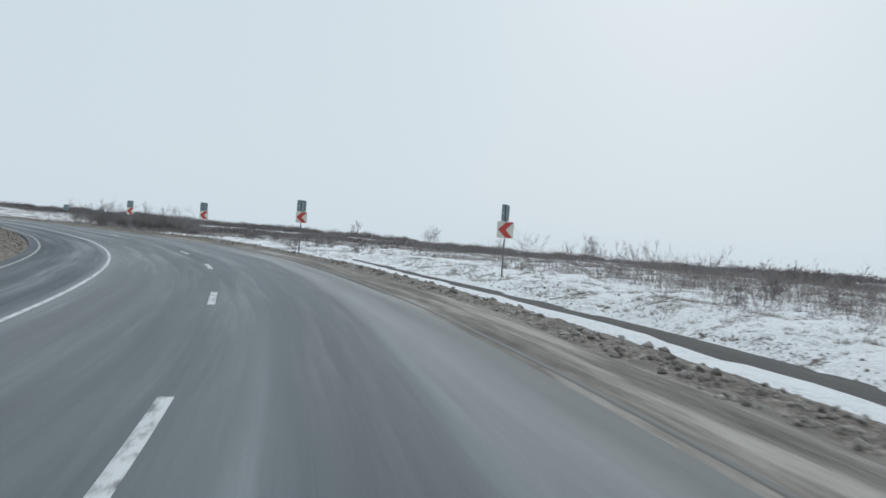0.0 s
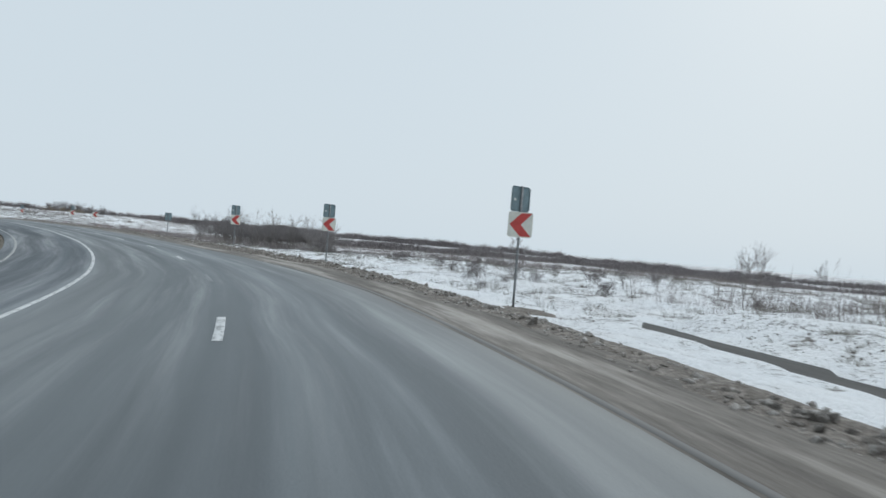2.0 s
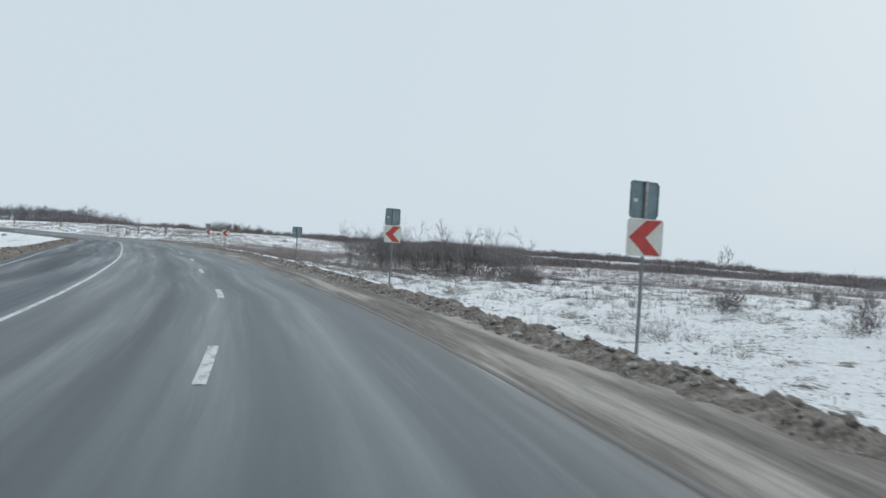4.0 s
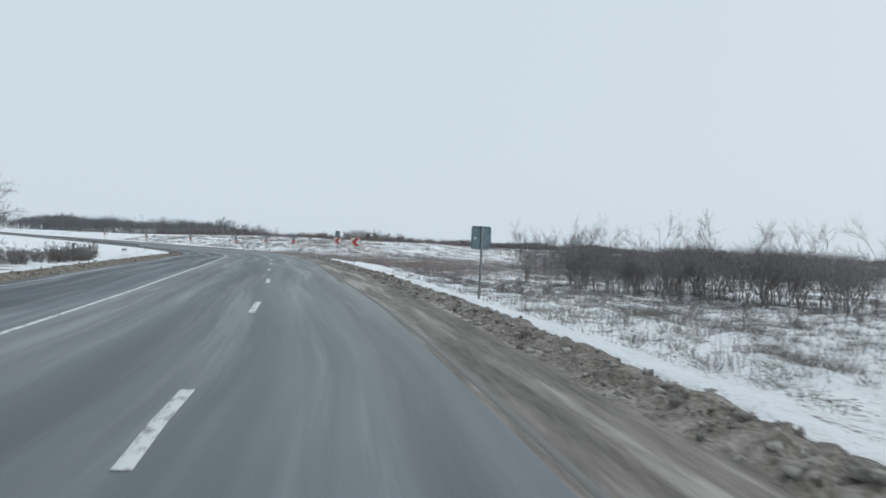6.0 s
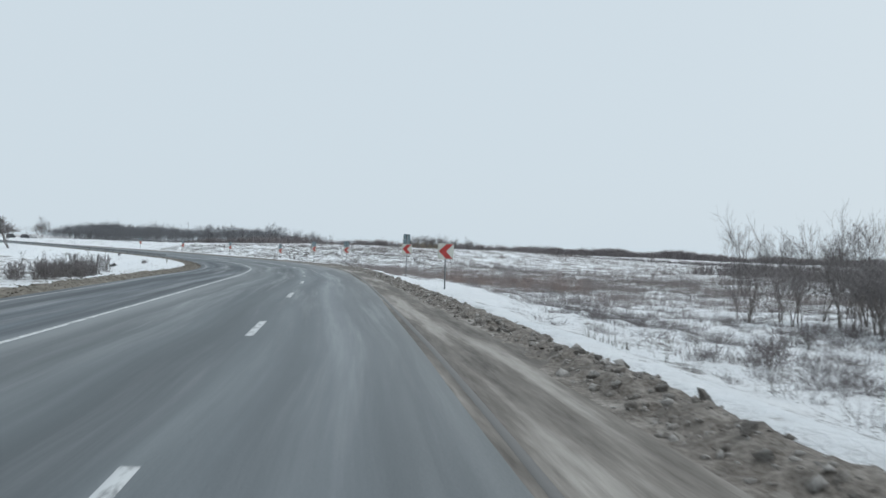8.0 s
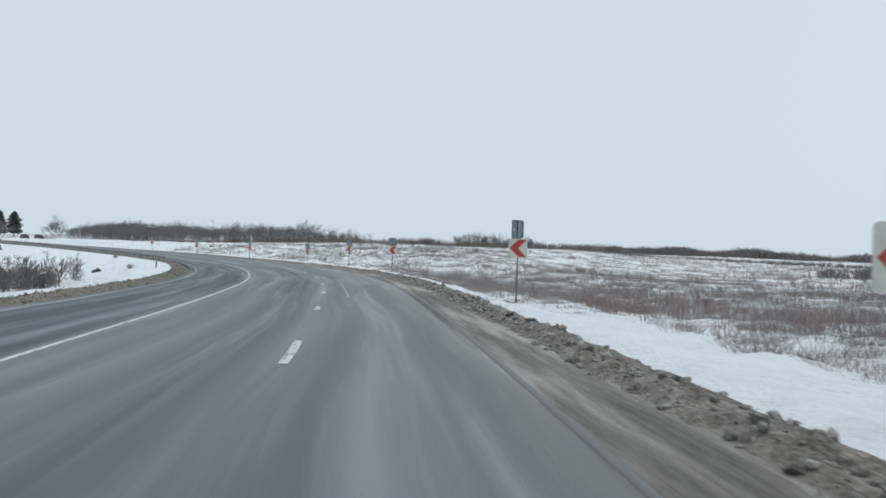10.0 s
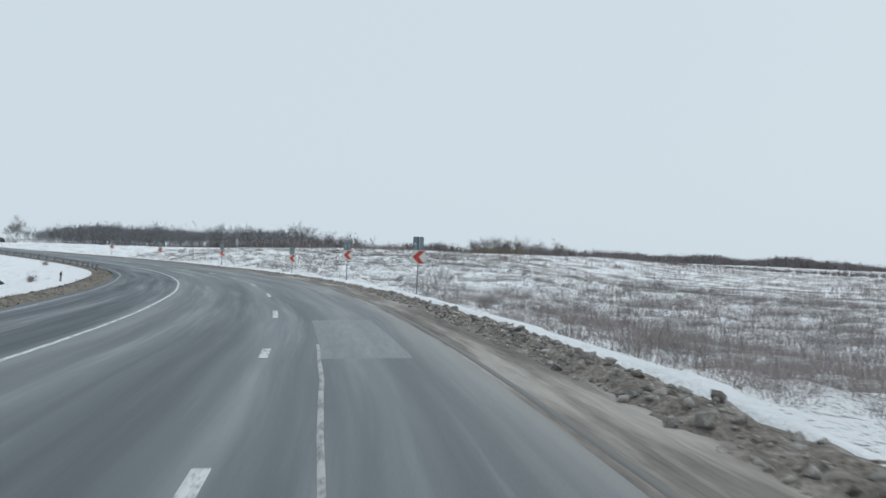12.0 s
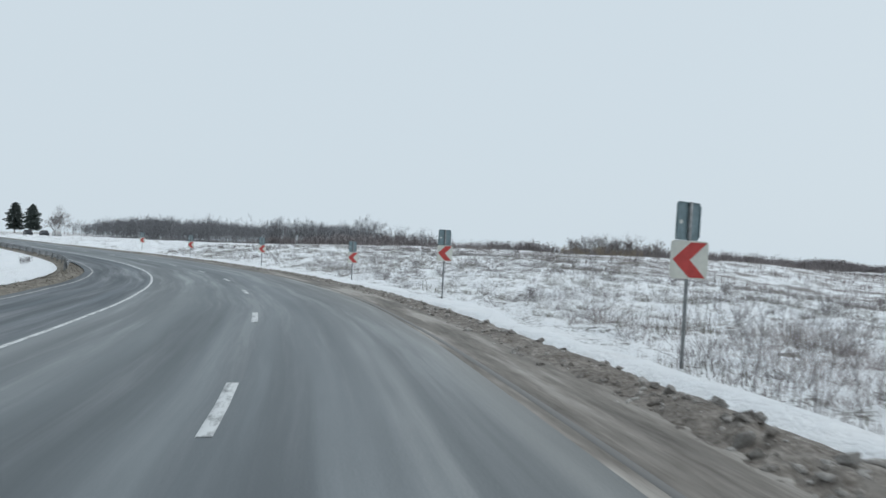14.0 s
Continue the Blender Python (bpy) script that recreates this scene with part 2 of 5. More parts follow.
def asphalt_material():
    """Salt-greyed asphalt, streaked along the lanes; UV is metres across and along."""
    m, n, l, b = material("salted_asphalt", 0.62)
    uv = coords(n, uv=True)
    sway = n.new("ShaderNodeVectorMath")
    sway.operation = "MULTIPLY_ADD"
    drift = n.new("ShaderNodeTexNoise")
    drift.inputs["Scale"].default_value, drift.inputs["Detail"].default_value = 1.0, 2
    l.new(stretch(n, l, uv, 0.12, 0.05), drift.inputs["Vector"])
    l.new(drift.outputs["Color"], sway.inputs[0])
    sway.inputs[1].default_value = (1.3, 0, 0)
    l.new(uv, sway.inputs[2])
    straight, uv = uv, sway.outputs[0]
    along_ = noise_node(n, l, stretch(n, l, uv, 1.1, 0.035), 1.0, 5, 0.65)
    tracks = noise_node(n, l, stretch(n, l, uv, 0.55, 0.012), 1.0, 3, 0.5)
    blot = noise_node(n, l, stretch(n, l, uv, 0.16, 0.08), 1.0, 5, 0.6)
    grit = noise_node(n, l, stretch(n, l, uv, 38, 38), 1.0, 2)
    dark = ramp(n, l, along_, [(0.38, (0.042, 0.053, 0.060)), (0.5, (0.088, 0.101, 0.109)), (0.63, (0.25, 0.262, 0.268))])
    worn = ramp(n, l, tracks, [(0.44, (0, 0, 0)), (0.58, (1, 1, 1))])
    col = mix(n, l, math_node(n, l, "MULTIPLY", worn, 0.7), dark, (0.225, 0.238, 0.246))
    col = mix(n, l, math_node(n, l, "MULTIPLY", ramp(n, l, blot, [(0.45, (0, 0, 0)), (0.7, (1, 1, 1))]), 0.4), col, (0.066, 0.077, 0.084))
    col = mix(n, l, 0.25, col, ramp(n, l, grit, [(0.3, (0.07, 0.075, 0.08)), (0.7, (0.24, 0.24, 0.235))]))
    sep = n.new("ShaderNodeSeparateXYZ")
    l.new(straight, sep.inputs[0])
    across = math_node(n, l, "MULTIPLY", math_node(n, l, "ADD", sep.outputs[0], 4.0), 1 / 14)
    # dust lies on the used lanes, the oncoming lane is newer and darker
    lanes = ramp(n, l, across, [(0.07, (1.12, 1.02, 0.91)), (0.12, (1.08, 1.03, 0.97)), (0.24, (1.06, 1.07, 1.07)), (0.33, (0.92, 0.95, 0.96)), (0.41, (0.78, 0.81, 0.81)), (0.49, (0.80, 0.825, 0.82)), (0.55, (0.96, 0.96, 0.94)), (0.605, (1.08, 1.06, 1.03)), (0.632, (1.3, 1.27, 1.23)), (0.655, (0.9, 0.92, 0.93)), (0.665, (0.44, 0.49, 0.54)), (0.69, (0.36, 0.41, 0.46)), (0.715, (0.74, 0.79, 0.83)), (0.74, (0.36, 0.41, 0.46)), (0.82, (0.42, 0.47, 0.52)), (0.95, (0.38, 0.43, 0.48))])
    # the streaks are strongest in the lane driven most
    calm = ramp(n, l, across, [(0.30, (0.1, 0.1, 0.1)), (0.46, (0.5, 0.5, 0.5)), (0.60, (0.45, 0.45, 0.45)), (0.66, (0.6, 0.6, 0.6))])
    col = mix(n, l, calm, col, (0.102, 0.116, 0.125))
    col = mix(n, l, 1.0, col, lanes, "MULTIPLY")
    # darker tyre polish and paler salt in long drawn-out streaks
    salt = noise_node(n, l, stretch(n, l, uv, 0.9, 0.02), 1.0, 3, 0.5)
    col = mix(n, l, 1.0, col, ramp(n, l, salt, [(0.36, (0.64, 0.67, 0.69)), (0.5, (0.88, 0.9, 0.92)), (0.64, (1.25, 1.25, 1.25))]), "MULTIPLY")
    l.new(col, b.inputs["Base Color"])
    l.new(ramp(n, l, along_, [(0.35, (0.34, 0.34, 0.34)), (0.65, (0.7, 0.7, 0.7))]), b.inputs["Roughness"])
    bump(n, l, b, grit, 0.35, 0.006)
    return m


def mud_material(name, c1, c2, c3, scale=1.0, uv=True, bumpy=0.5, mixed=False, grainy=0.5, spread=0.17):
    m, n, l, b = material(name, 0.85)
    v = coords(n, uv=uv)
    a = noise_node(n, l, stretch(n, l, v, 1.6 * scale, (0.10 if uv else 1.6) * scale, 1.6 * scale), 1.0, 5, 0.6)
    g = noise_node(n, l, stretch(n, l, v, 9 * scale, (0.9 if uv else 9) * scale, 9 * scale), 1.0, 5, 0.65)
    col = ramp(n, l, a, [(0.5 - spread, c1), (0.5, c2), (0.5 + spread, c3)])
    col = mix(n, l, grainy, col, ramp(n, l, g, [(0.35, c1), (0.65, c3)]))
    if mixed:
        # some lumps are mostly dirty snow, some mostly soil
        geo = n.new("ShaderNodeNewGeometry")
        info = n.new("ShaderNodeObjectInfo")
        k = math_node(n, l, "FRACT", math_node(n, l, "ADD", geo.outputs["Random Per Island"], info.outputs["Random"]))
        col = mix(n, l, ramp(n, l, k, [(0.62, (0, 0, 0)), (1.0, (0.6, 0.6, 0.6))]), col, (0.52, 0.495, 0.47))
        col = mix(n, l, ramp(n, l, k, [(0.0, (0.6, 0.6, 0.6)), (0.35, (0, 0, 0))]), col, c1)
    l.new(col, b.inputs["Base Color"])
    bump(n, l, b, g, bumpy, 0.04)
    return m


def paint_material(name, col, wear, dirt=(0.15, 0.155, 0.155)):
    m, n, l, b = material(name, 0.6)
    uv = coords(n, uv=True)
    w = noise_node(n, l, stretch(n, l, uv, 7, 2.2), 1.0, 6, 0.7)
    c = ramp(n, l, w, [(wear - 0.08, dirt), (wear + 0.1, col)])
    l.new(c, b.inputs["Base Color"])
    return m


ASPHALT = asphalt_material()
SHOULDER = mud_material("shoulder_mud", (0.078, 0.067, 0.057), (0.165, 0.146, 0.127), (0.37, 0.342, 0.31), 1.0, True, 0.5, False, 0.25, 0.11)
BROWN_RIM = mud_material("brown_soil", (0.07, 0.06, 0.046), (0.155, 0.135, 0.108), (0.33, 0.295, 0.25), 1.7, False, 1.0)
RIM = mud_material("frozen_soil", (0.05, 0.039, 0.03), (0.13, 0.106, 0.086), (0.38, 0.345, 0.31), 1.7, False, 1.0)
CLOD = mud_material("dirty_snow_clod", (0.08, 0.065, 0.052), (0.23, 0.198, 0.17), (0.60, 0.575, 0.545), 2.5, False, 1.0, True)
WHITE_LINE = paint_material("road_paint", (0.58, 0.59, 0.59), 0.42)
DULL_LINE = paint_material("dirty_road_paint", (0.40, 0.40, 0.39), 0.46)
FAINT_LINE = paint_material("worn_road_paint", (0.21, 0.203, 0.192), 0.7, (0.135, 0.13, 0.124))
PATCH_PALE = mud_material("dusty_asphalt_patch", (0.185, 0.198, 0.207), (0.22, 0.234, 0.243), (0.275, 0.288, 0.295))
DITCH_MUD = mud_material("wet_ditch_mud", (0.044, 0.042, 0.039), (0.066, 0.063, 0.059), (0.1, 0.096, 0.09), 1.0, True, 0.3)


# ---------------------------------------------------------------- building helpers
def mesh_of(name, verts, faces, mat=None, uv=None, smooth=False):
    me = bpy.data.meshes.new(name)
    verts = np.asarray(verts, dtype=np.float32)
    faces = np.asarray(faces, dtype=np.int32)
    k = faces.shape[1]
    me.vertices.add(len(verts))
    me.vertices.foreach_set("co", verts.ravel())
    me.loops.add(faces.size)
    me.loops.foreach_set("vertex_index", faces.ravel())
    me.polygons.add(len(faces))
    me.polygons.foreach_set("loop_start", np.arange(0, faces.size, k, dtype=np.int32))
    if uv is not None:
        lay = me.uv_layers.new(name="along_road")
        lay.data.foreach_set("uv", np.asarray(uv, dtype=np.float32)[faces.ravel()].ravel())
    me.update(calc_edges=True)
    me.polygons.foreach_set("use_smooth", np.full(len(faces), smooth))
    if mat is not None:
        me.materials.append(mat)
    return me


def child(name, me, parent, label="", m=None):
    ob = new(name, me)
    ob.parent = parent
    if m is not None:
        ob.matrix_basis = m
    return tagged(ob, label)


def part(name, bm, mat, parent, label="", smooth=False):
    """Links a bmesh as one mesh object under a thing or a part."""
    me = bpy.data.meshes.new(name)
    bm.to_mesh(me)
    bm.free()
    me.materials.append(mat)
    if smooth:
        me.polygons.foreach_set("use_smooth", np.full(len(me.polygons), True))
    return child(name, me, parent, label)


def grid_faces(ns, nn):
    i = np.arange((ns - 1) * nn).reshape(ns - 1, nn)[:, :-1].ravel()
    return np.stack([i, i + 1, i + nn + 1, i + nn], 1)


def ribbon(name, s, offsets, height, mat, smooth=True, shift=None):
    """A sheet swept along the road. offsets: functions of s giving n; height: function of s, n, x, y."""
    n = np.stack([o(s) for o in offsets], 1)
    sg_ = np.repeat(s[:, None], n.shape[1], 1)
    x, y = place(sg_.ravel(), n.ravel())
    z = height(sg_.ravel(), n.ravel(), x, y)
    uv = np.stack([n.ravel() + (0 if shift is None else shift(sg_.ravel())), sg_.ravel()], 1)
    # offsets run from right to left, so that the faces look up
    f = grid_faces(len(s), n.shape[1])[:, ::-1]
    return new(name, mesh_of(name, np.stack([x, y, z], 1), f, mat, uv, smooth))


def off(table, add=0.0):
    return lambda s: tab(table, s) + add


def blend(t1, a1, t2, a2, k):
    return lambda s: (tab(t1, s) + a1) * (1 - k) + (tab(t2, s) + a2) * k


# ---------------------------------------------------------------- ground
def build_ground():
    # one sheet to the horizon: fine cells near, wide cells far
    near = np.concatenate([np.arange(-460, -250, 10), np.arange(-250, 90, 4.0), np.arange(90, 300, 10)])
    gx = np.concatenate([[-4500, -3000, -2000, -1400, -1000, -750, -600, -520], near, [320, 380, 480, 620, 900, 1400, 2200, 3500]])
    neary = np.concatenate([np.arange(-120, -20, 8), np.arange(-20, 340, 4.0), np.arange(340, 560, 10)])
    gy = np.concatenate([[-3500, -2000, -1200, -700, -400, -250, -160], neary, [600, 700, 850, 1100, 1500, 2200, 3200, 4500]])
    x, y = np.meshgrid(gx, gy)
    x, y = x.ravel(), y.ravel()
    s, n = along(x, y)
    z = land(s, n, x, y)
    # below the finer sheets beside the road
    inside = (n > -33.5) & (n < 20.5) & (s > -80) & (s < 430)
    z = np.where(inside, np.minimum(z, deck(s, np.clip(n, -5, 10))) - 0.55, z)
    far = np.hypot(x + 80, y - 120)
    z = z * (1 - ss(900, 1800, far)) + 0.9 * ss(900, 1800, far)
    f = grid_faces(len(gy), len(gx))
    g = new("ground", mesh_of("ground", np.stack([x, y, z], 1), f, FIELD, None, True))
    tagged(g, "wide field under thin old snow with dry weeds", "field", kind="structure")

    s1 = np.concatenate([np.arange(-60, -8, 1.0), np.arange(-8, 250, 0.38), np.arange(250, 432, 0.7)])
    w = np.array([1.05, 1.25, 1.5, 1.7, 1.9, 2.15, 2.4, 2.9, 3.3, 3.6, 3.9, 4.2, 4.5, 4.9, 5.4, 6, 6.6, 7.2, 7.8, 8.4, 9, 9.5, 10, 10.5, 11.1, 11.8, 12.5, 13.3, 14.1, 15, 16.2, 17.5, 19, 20.5, 22, 24, 26, 28, 30.5, 33.5])[::-1]
    right = [lambda s, d=d: np.maximum(tab(BERM, s) - d, -37.0) if d < 33 else np.full_like(s, -38.0) for d in w]

    def side_height(s, n, x, y):
        z = land(s, n, x, y)
        return z - 0.7 * (n < -37.5) - 0.7 * (n > 23.5)
    tagged(ribbon("verge_right", s1, right, side_height, SNOW), "snow-covered verge with dead grass beside the road", "verge", kind="structure")
    lw = [1.7, 2.0, 2.5, 3.2, 4, 5, 6.5, 8, 10, 12]
    left = [lambda s, d=d: tab(LEFT, s) + 0.5 + d for d in lw] + [lambda s: np.full_like(s, 24.0)]
    tagged(ribbon("verge_left", s1, left, side_height, INNER), "snowy inner side of the bend", "verge", kind="structure")
    s2 = np.arange(-20, 330, 0.22)
    lump = lambda s, n, x, y: land(s, n, x, y) + 0.012 - 0.08 * (tab(BERM, s) - n < -0.27) - 0.08 * (tab(BERM, s) - n > 1.15) - 0.08 * ((n > 0) & (n - tab(LEFT, s) < 0.35))
    cut = [off(BERM, -d) for d in np.arange(1.2, -0.31, -0.1)]
    tagged(ribbon("soil_rim_right", s2, cut, lump, RIM, False), "rim of frozen soil and dirty snow along the shoulder", "soil bank", kind="structure")
    cut = [off(LEFT, 0.5 + d) for d in np.arange(-0.2, 1.95, 0.14)]
    tagged(ribbon("soil_rim_left", s2, cut, lump, BROWN_RIM, False), "brown soil rim along the inner road edge", "soil bank", kind="structure")
    s3 = np.arange(-35, 47.1, 0.5)
    cut = [lambda s, d=d: ditch_line(s) + d * (1 - 0.3 * ss(24, 36, s)) * (1 - 0.97 * ss(46, 47, s)) for d in (-1.2, -0.5, 0.0, 0.5, 0.95)]
    tagged(ribbon("ditch", s3, cut, lambda s, n, x, y: np.repeat(land(s[2::5], ditch_line(s[2::5]), x[2::5], y[2::5]), 5) + 0.07, DITCH_MUD), "muddy drainage ditch with brown meltwater", "ditch", kind="structure")
    # smooth drifts over the verge
    def drift_height(a, b):
        def h(s, n, x, y):
            k = np.tile([-0.04, 0.06, 0.11, 0.12, 0.09, -0.02], len(s) // 6)
            ends = ss(a, a + 4, s) * (1 - ss(b - 5, b - 1, s))
            return land(s, n, x, y) + (k + 0.05) * ends - 0.05
        return h
    for a, b, d0, d1 in ((135, 167, 1.12, 5.6), (45, 68, 1.1, 3.4), (-20, 46, 1.6, 3.0), (66, 140, 1.05, 1.6), (168, 222, 1.05, 1.7), (208, 300, 1.12, 3.6)):
        s4 = np.arange(a, b, 0.8)
        bulge = lambda s, a=a, b=b: ss(a, a + 9, s) * (1 - ss(b - 9, b, s))
        cut = [lambda s, k=k, d0=d0, d1=d1, f=bulge: tab(BERM, s) - d0 - 0.7 * (fbm(s / 1.9, s * 0 + k * 0.2, 23, 3) - 0.5) - (0.35 + (d1 - d0) * f(s) * (0.7 + 0.5 * vnoise(s / 4, s * 0, 21))) * k for k in (1.0, 0.85, 0.6, 0.35, 0.15, 0)]
        tagged(ribbon("snow_drift", s4, cut, drift_height(a, b), CLEAN), "smooth clean snow drift on the verge", "snow", kind="structure")


def build_road():
    s = np.arange(-80, 700, 1.0)
    cut = [off(RIGHT, -0.05)] + [blend(RIGHT, -0.05, LEFT, 0.5, k) for k in np.linspace(0, 1, 14)[1:-1]] + [off(LEFT, 0.5)]
    road = ribbon("road", s, cut, lambda s, n, x, y: deck(s, n), ASPHALT, True, lambda s: 5.0 - tab(CENTRE, s))
    tagged(road, "grey salt-streaked asphalt road with three lanes", "road", kind="structure")
    edge = lambda s: tab(RIGHT, s) + 0.2 + 0.3 * (fbm(s / 18, s * 0, 62, 2) - 0.5)
    cut = [lambda s, k=k: (tab(BERM, s) - 0.25) * (1 - k) + edge(s) * k for k in (0, 0.15, 0.3, 0.45, 0.6, 0.75, 0.9, 1)]
    sh = ribbon("shoulder", s, cut, lambda s, n, x, y: deck(s, n) + 0.008 + 0.05 * (vnoise(s * 0.25, n * 3, 4) - 0.6) * ss(0.8, 1.3, tab(RIGHT, s) - n) - 0.013 * (n > edge(s) - 0.01), SHOULDER)
    tagged(sh, "muddy gravel shoulder with tyre tracks", "road shoulder", kind="structure")

    def stripe(name, table, add, width, s0, s1, mat, lift, label, step=1.0):
        ss_ = np.arange(s0, s1 + 0.01, step)
        w2 = width / 2
        cut2 = [off(table, add - w2 - 0.008), off(table, add - w2), off(table, add + w2), off(table, add + w2 + 0.008)]
        ob = ribbon(name, ss_, cut2, lambda s, n, x, y: deck(s, n) + np.tile([-0.004, lift, lift, -0.004], len(ss_)), mat)
        ob.parent = road
        return tagged(ob, label)
    stripe("centre_line", CENTRE, 0, 0.11, -80, 690, WHITE_LINE, 0.007, "solid white painted centre line")
    stripe("edge_line", LEFT, 0, 0.10, -80, 690, DULL_LINE, 0.007, "white edge line")
    stripe("edge_line", RIGHT, 0, 0.10, -80, 690, FAINT_LINE, 0.013, "worn, muddy edge line")
    for mid in DASH_MID + [225.2 + 12.3 * k for k in range(1, 30)]:
        half = 0.7 if 155 < mid < 182 else 1.55
        stripe("lane_dash", DASHES, 0, 0.15, mid - half, mid + half, PATCH_PALE if mid == 54 else WHITE_LINE, 0.007, "", half)

    def patch(n0, n1, s0, s1, mat, lift, label):
        ss_ = np.concatenate([[s0], np.linspace(s0 + 0.25, s1 - 0.25, 12), [s1]])
        cut2 = [lambda s, q=q: q + 0.04 * (vnoise(s * 0.8, s * 0, 33) - 0.5) for q in (n0 - 0.02, n0, (n0 + n1) / 2, n1, n1 + 0.02)]
        ob = ribbon("asphalt_patch", ss_, cut2, lambda s, n, x, y: deck(s, n) + np.where((s < s0 + 0.01) | (s > s1 - 0.01), -0.004, np.tile([-0.004, lift, lift, lift, -0.004], len(ss_))), mat)
        ob.parent = road
        tagged(ob, label)
    patch(-1.5, 0.05, 177.5, 186, PATCH_PALE, 0.005, "paler dusty repaired asphalt")
    patch(0.06, 0.10, 167, 180, DULL_LINE, 0.009, "pale sealed seam")


DASH_MID = [-18, -5.7, 6.5, 18.6, 31, 42, 54, 66.3, 78, 90.2, 102.5, 114.9, 127, 139.2, 151.1, 161.1, 170, 178.5, 188.4, 200.1, 212.4, 225.2]
build_ground()
build_road()


# ---------------------------------------------------------------- chevron signs
def plain(name, col, rough=0.5, metal=0.0, dirt=0.25, scale=6.0):
    """Paint or metal with faint blotches and grime."""
    m, n, l, b = material(name, rough, metal)
    v = coords(n)
    a = noise_node(n, l, v, scale, 5, 0.65)
    lo = tuple(c * (1 - dirt) for c in col)
    hi = tuple(min(1, c * (1 + dirt * 0.4)) for c in col)
    l.new(ramp(n, l, a, [(0.3, lo), (0.65, hi)]), b.inputs["Base Color"])
    r = ramp(n, l, a, [(0.3, (min(1, rough + 0.15),) * 3), (0.7, (max(0, rough - 0.1),) * 3)])
    l.new(r, b.inputs["Roughness"])
    return m


SIGN_WHITE = plain("sign_white", (0.62, 0.62, 0.56), 0.45, 0, 0.14, 4)
SIGN_RED = plain("sign_red", (0.48, 0.055, 0.048), 0.45, 0, 0.22, 5)
SIGN_BACK = plain("sign_back_grey", (0.18, 0.245, 0.265), 0.5, 0.2, 0.25, 5)
POST_GREY = plain("galvanised_post", (0.22, 0.23, 0.235), 0.5, 0.3, 0.35, 9)
STICKER = plain("sticker_white", (0.6, 0.6, 0.58), 0.5)


def rounded_slab(w, h, t, r, seg=4):
    """An upright rounded plate facing -y, centred."""
    bm = bmesh.new()
    ring = []
    for cx, cz, a0 in ((w / 2 - r, h / 2 - r, 0), (-w / 2 + r, h / 2 - r, 90), (-w / 2 + r, -h / 2 + r, 180), (w / 2 - r, -h / 2 + r, 270)):
        for k in range(seg + 1):
            a = radians(a0 + 90 * k / seg)
            ring.append((cx + r * math.cos(a), cz + r * math.sin(a)))
    front = [bm.verts.new((x, -t / 2, z)) for x, z in ring]
    back = [bm.verts.new((x, t / 2, z)) for x, z in ring]
    bm.faces.new(front)
    bm.faces.new(back[::-1])
    for i in range(len(ring)):
        j = (i + 1) % len(ring)
        bm.faces.new((front[j], front[i], back[i], back[j]))
    bmesh.ops.recalc_face_normals(bm, faces=bm.faces)
    return bm


def rim_frame(w, h, t, depth, y0):
    """A folded rim round the back of a plate."""
    bm = bmesh.new()
    for cx, cz, sx, sz in ((0, h / 2 - t / 2 - 0.008, w - 0.12, t), (0, -h / 2 + t / 2 + 0.008, w - 0.12, t), (w / 2 - t / 2 - 0.008, 0, t, h - 0.12), (-w / 2 + t / 2 + 0.008, 0, t, h - 0.12)):
        bmesh.ops.create_cube(bm, size=1, matrix=Matrix.Translation((cx, y0, cz)) @ Matrix.Diagonal((sx, depth, sz, 1)))
    return bm


def box(sx, sy, sz, at=(0, 0, 0), bev=0.0):
    bm = bmesh.new()
    bmesh.ops.create_cube(bm, size=1, matrix=Matrix.Translation(at) @ Matrix.Diagonal((sx, sy, sz, 1)))
    if bev:
        bmesh.ops.bevel(bm, geom=bm.edges[:], offset=bev, segments=1, affect="EDGES", profile=0.5)
    return bm


def tube(r, z0, z1, seg=10):
    bm = bmesh.new()
    bmesh.ops.create_cone(bm, cap_ends=True, segments=seg, radius1=r, radius2=r, depth=z1 - z0, matrix=Matrix.Translation((0, 0, (z0 + z1) / 2)))
    return bm


def chevron_mesh(size):
    """A red arrowhead pointing to the reader's left, 3 mm proud."""
    pts = [(-0.445, 0.0), (0.02, 0.46), (0.455, 0.46), (0.015, 0.0), (0.445, -0.46), (0.015, -0.46)]
    bm = bmesh.new()
    front = [bm.verts.new((x * size, -0.016, z * size)) for x, z in pts]
    back = [bm.verts.new((x * size, -0.008, z * size)) for x, z in pts]
    bm.faces.new((front[0], front[3], front[2], front[1]))
    bm.faces.new((front[0], front[5], front[4], front[3]))
    for i in range(6):
        j = (i + 1) % 6
        bm.faces.new((front[i], front[j], back[j], back[i]))
    bmesh.ops.recalc_face_normals(bm, faces=bm.faces)
    return bm


PLATE = 0.7


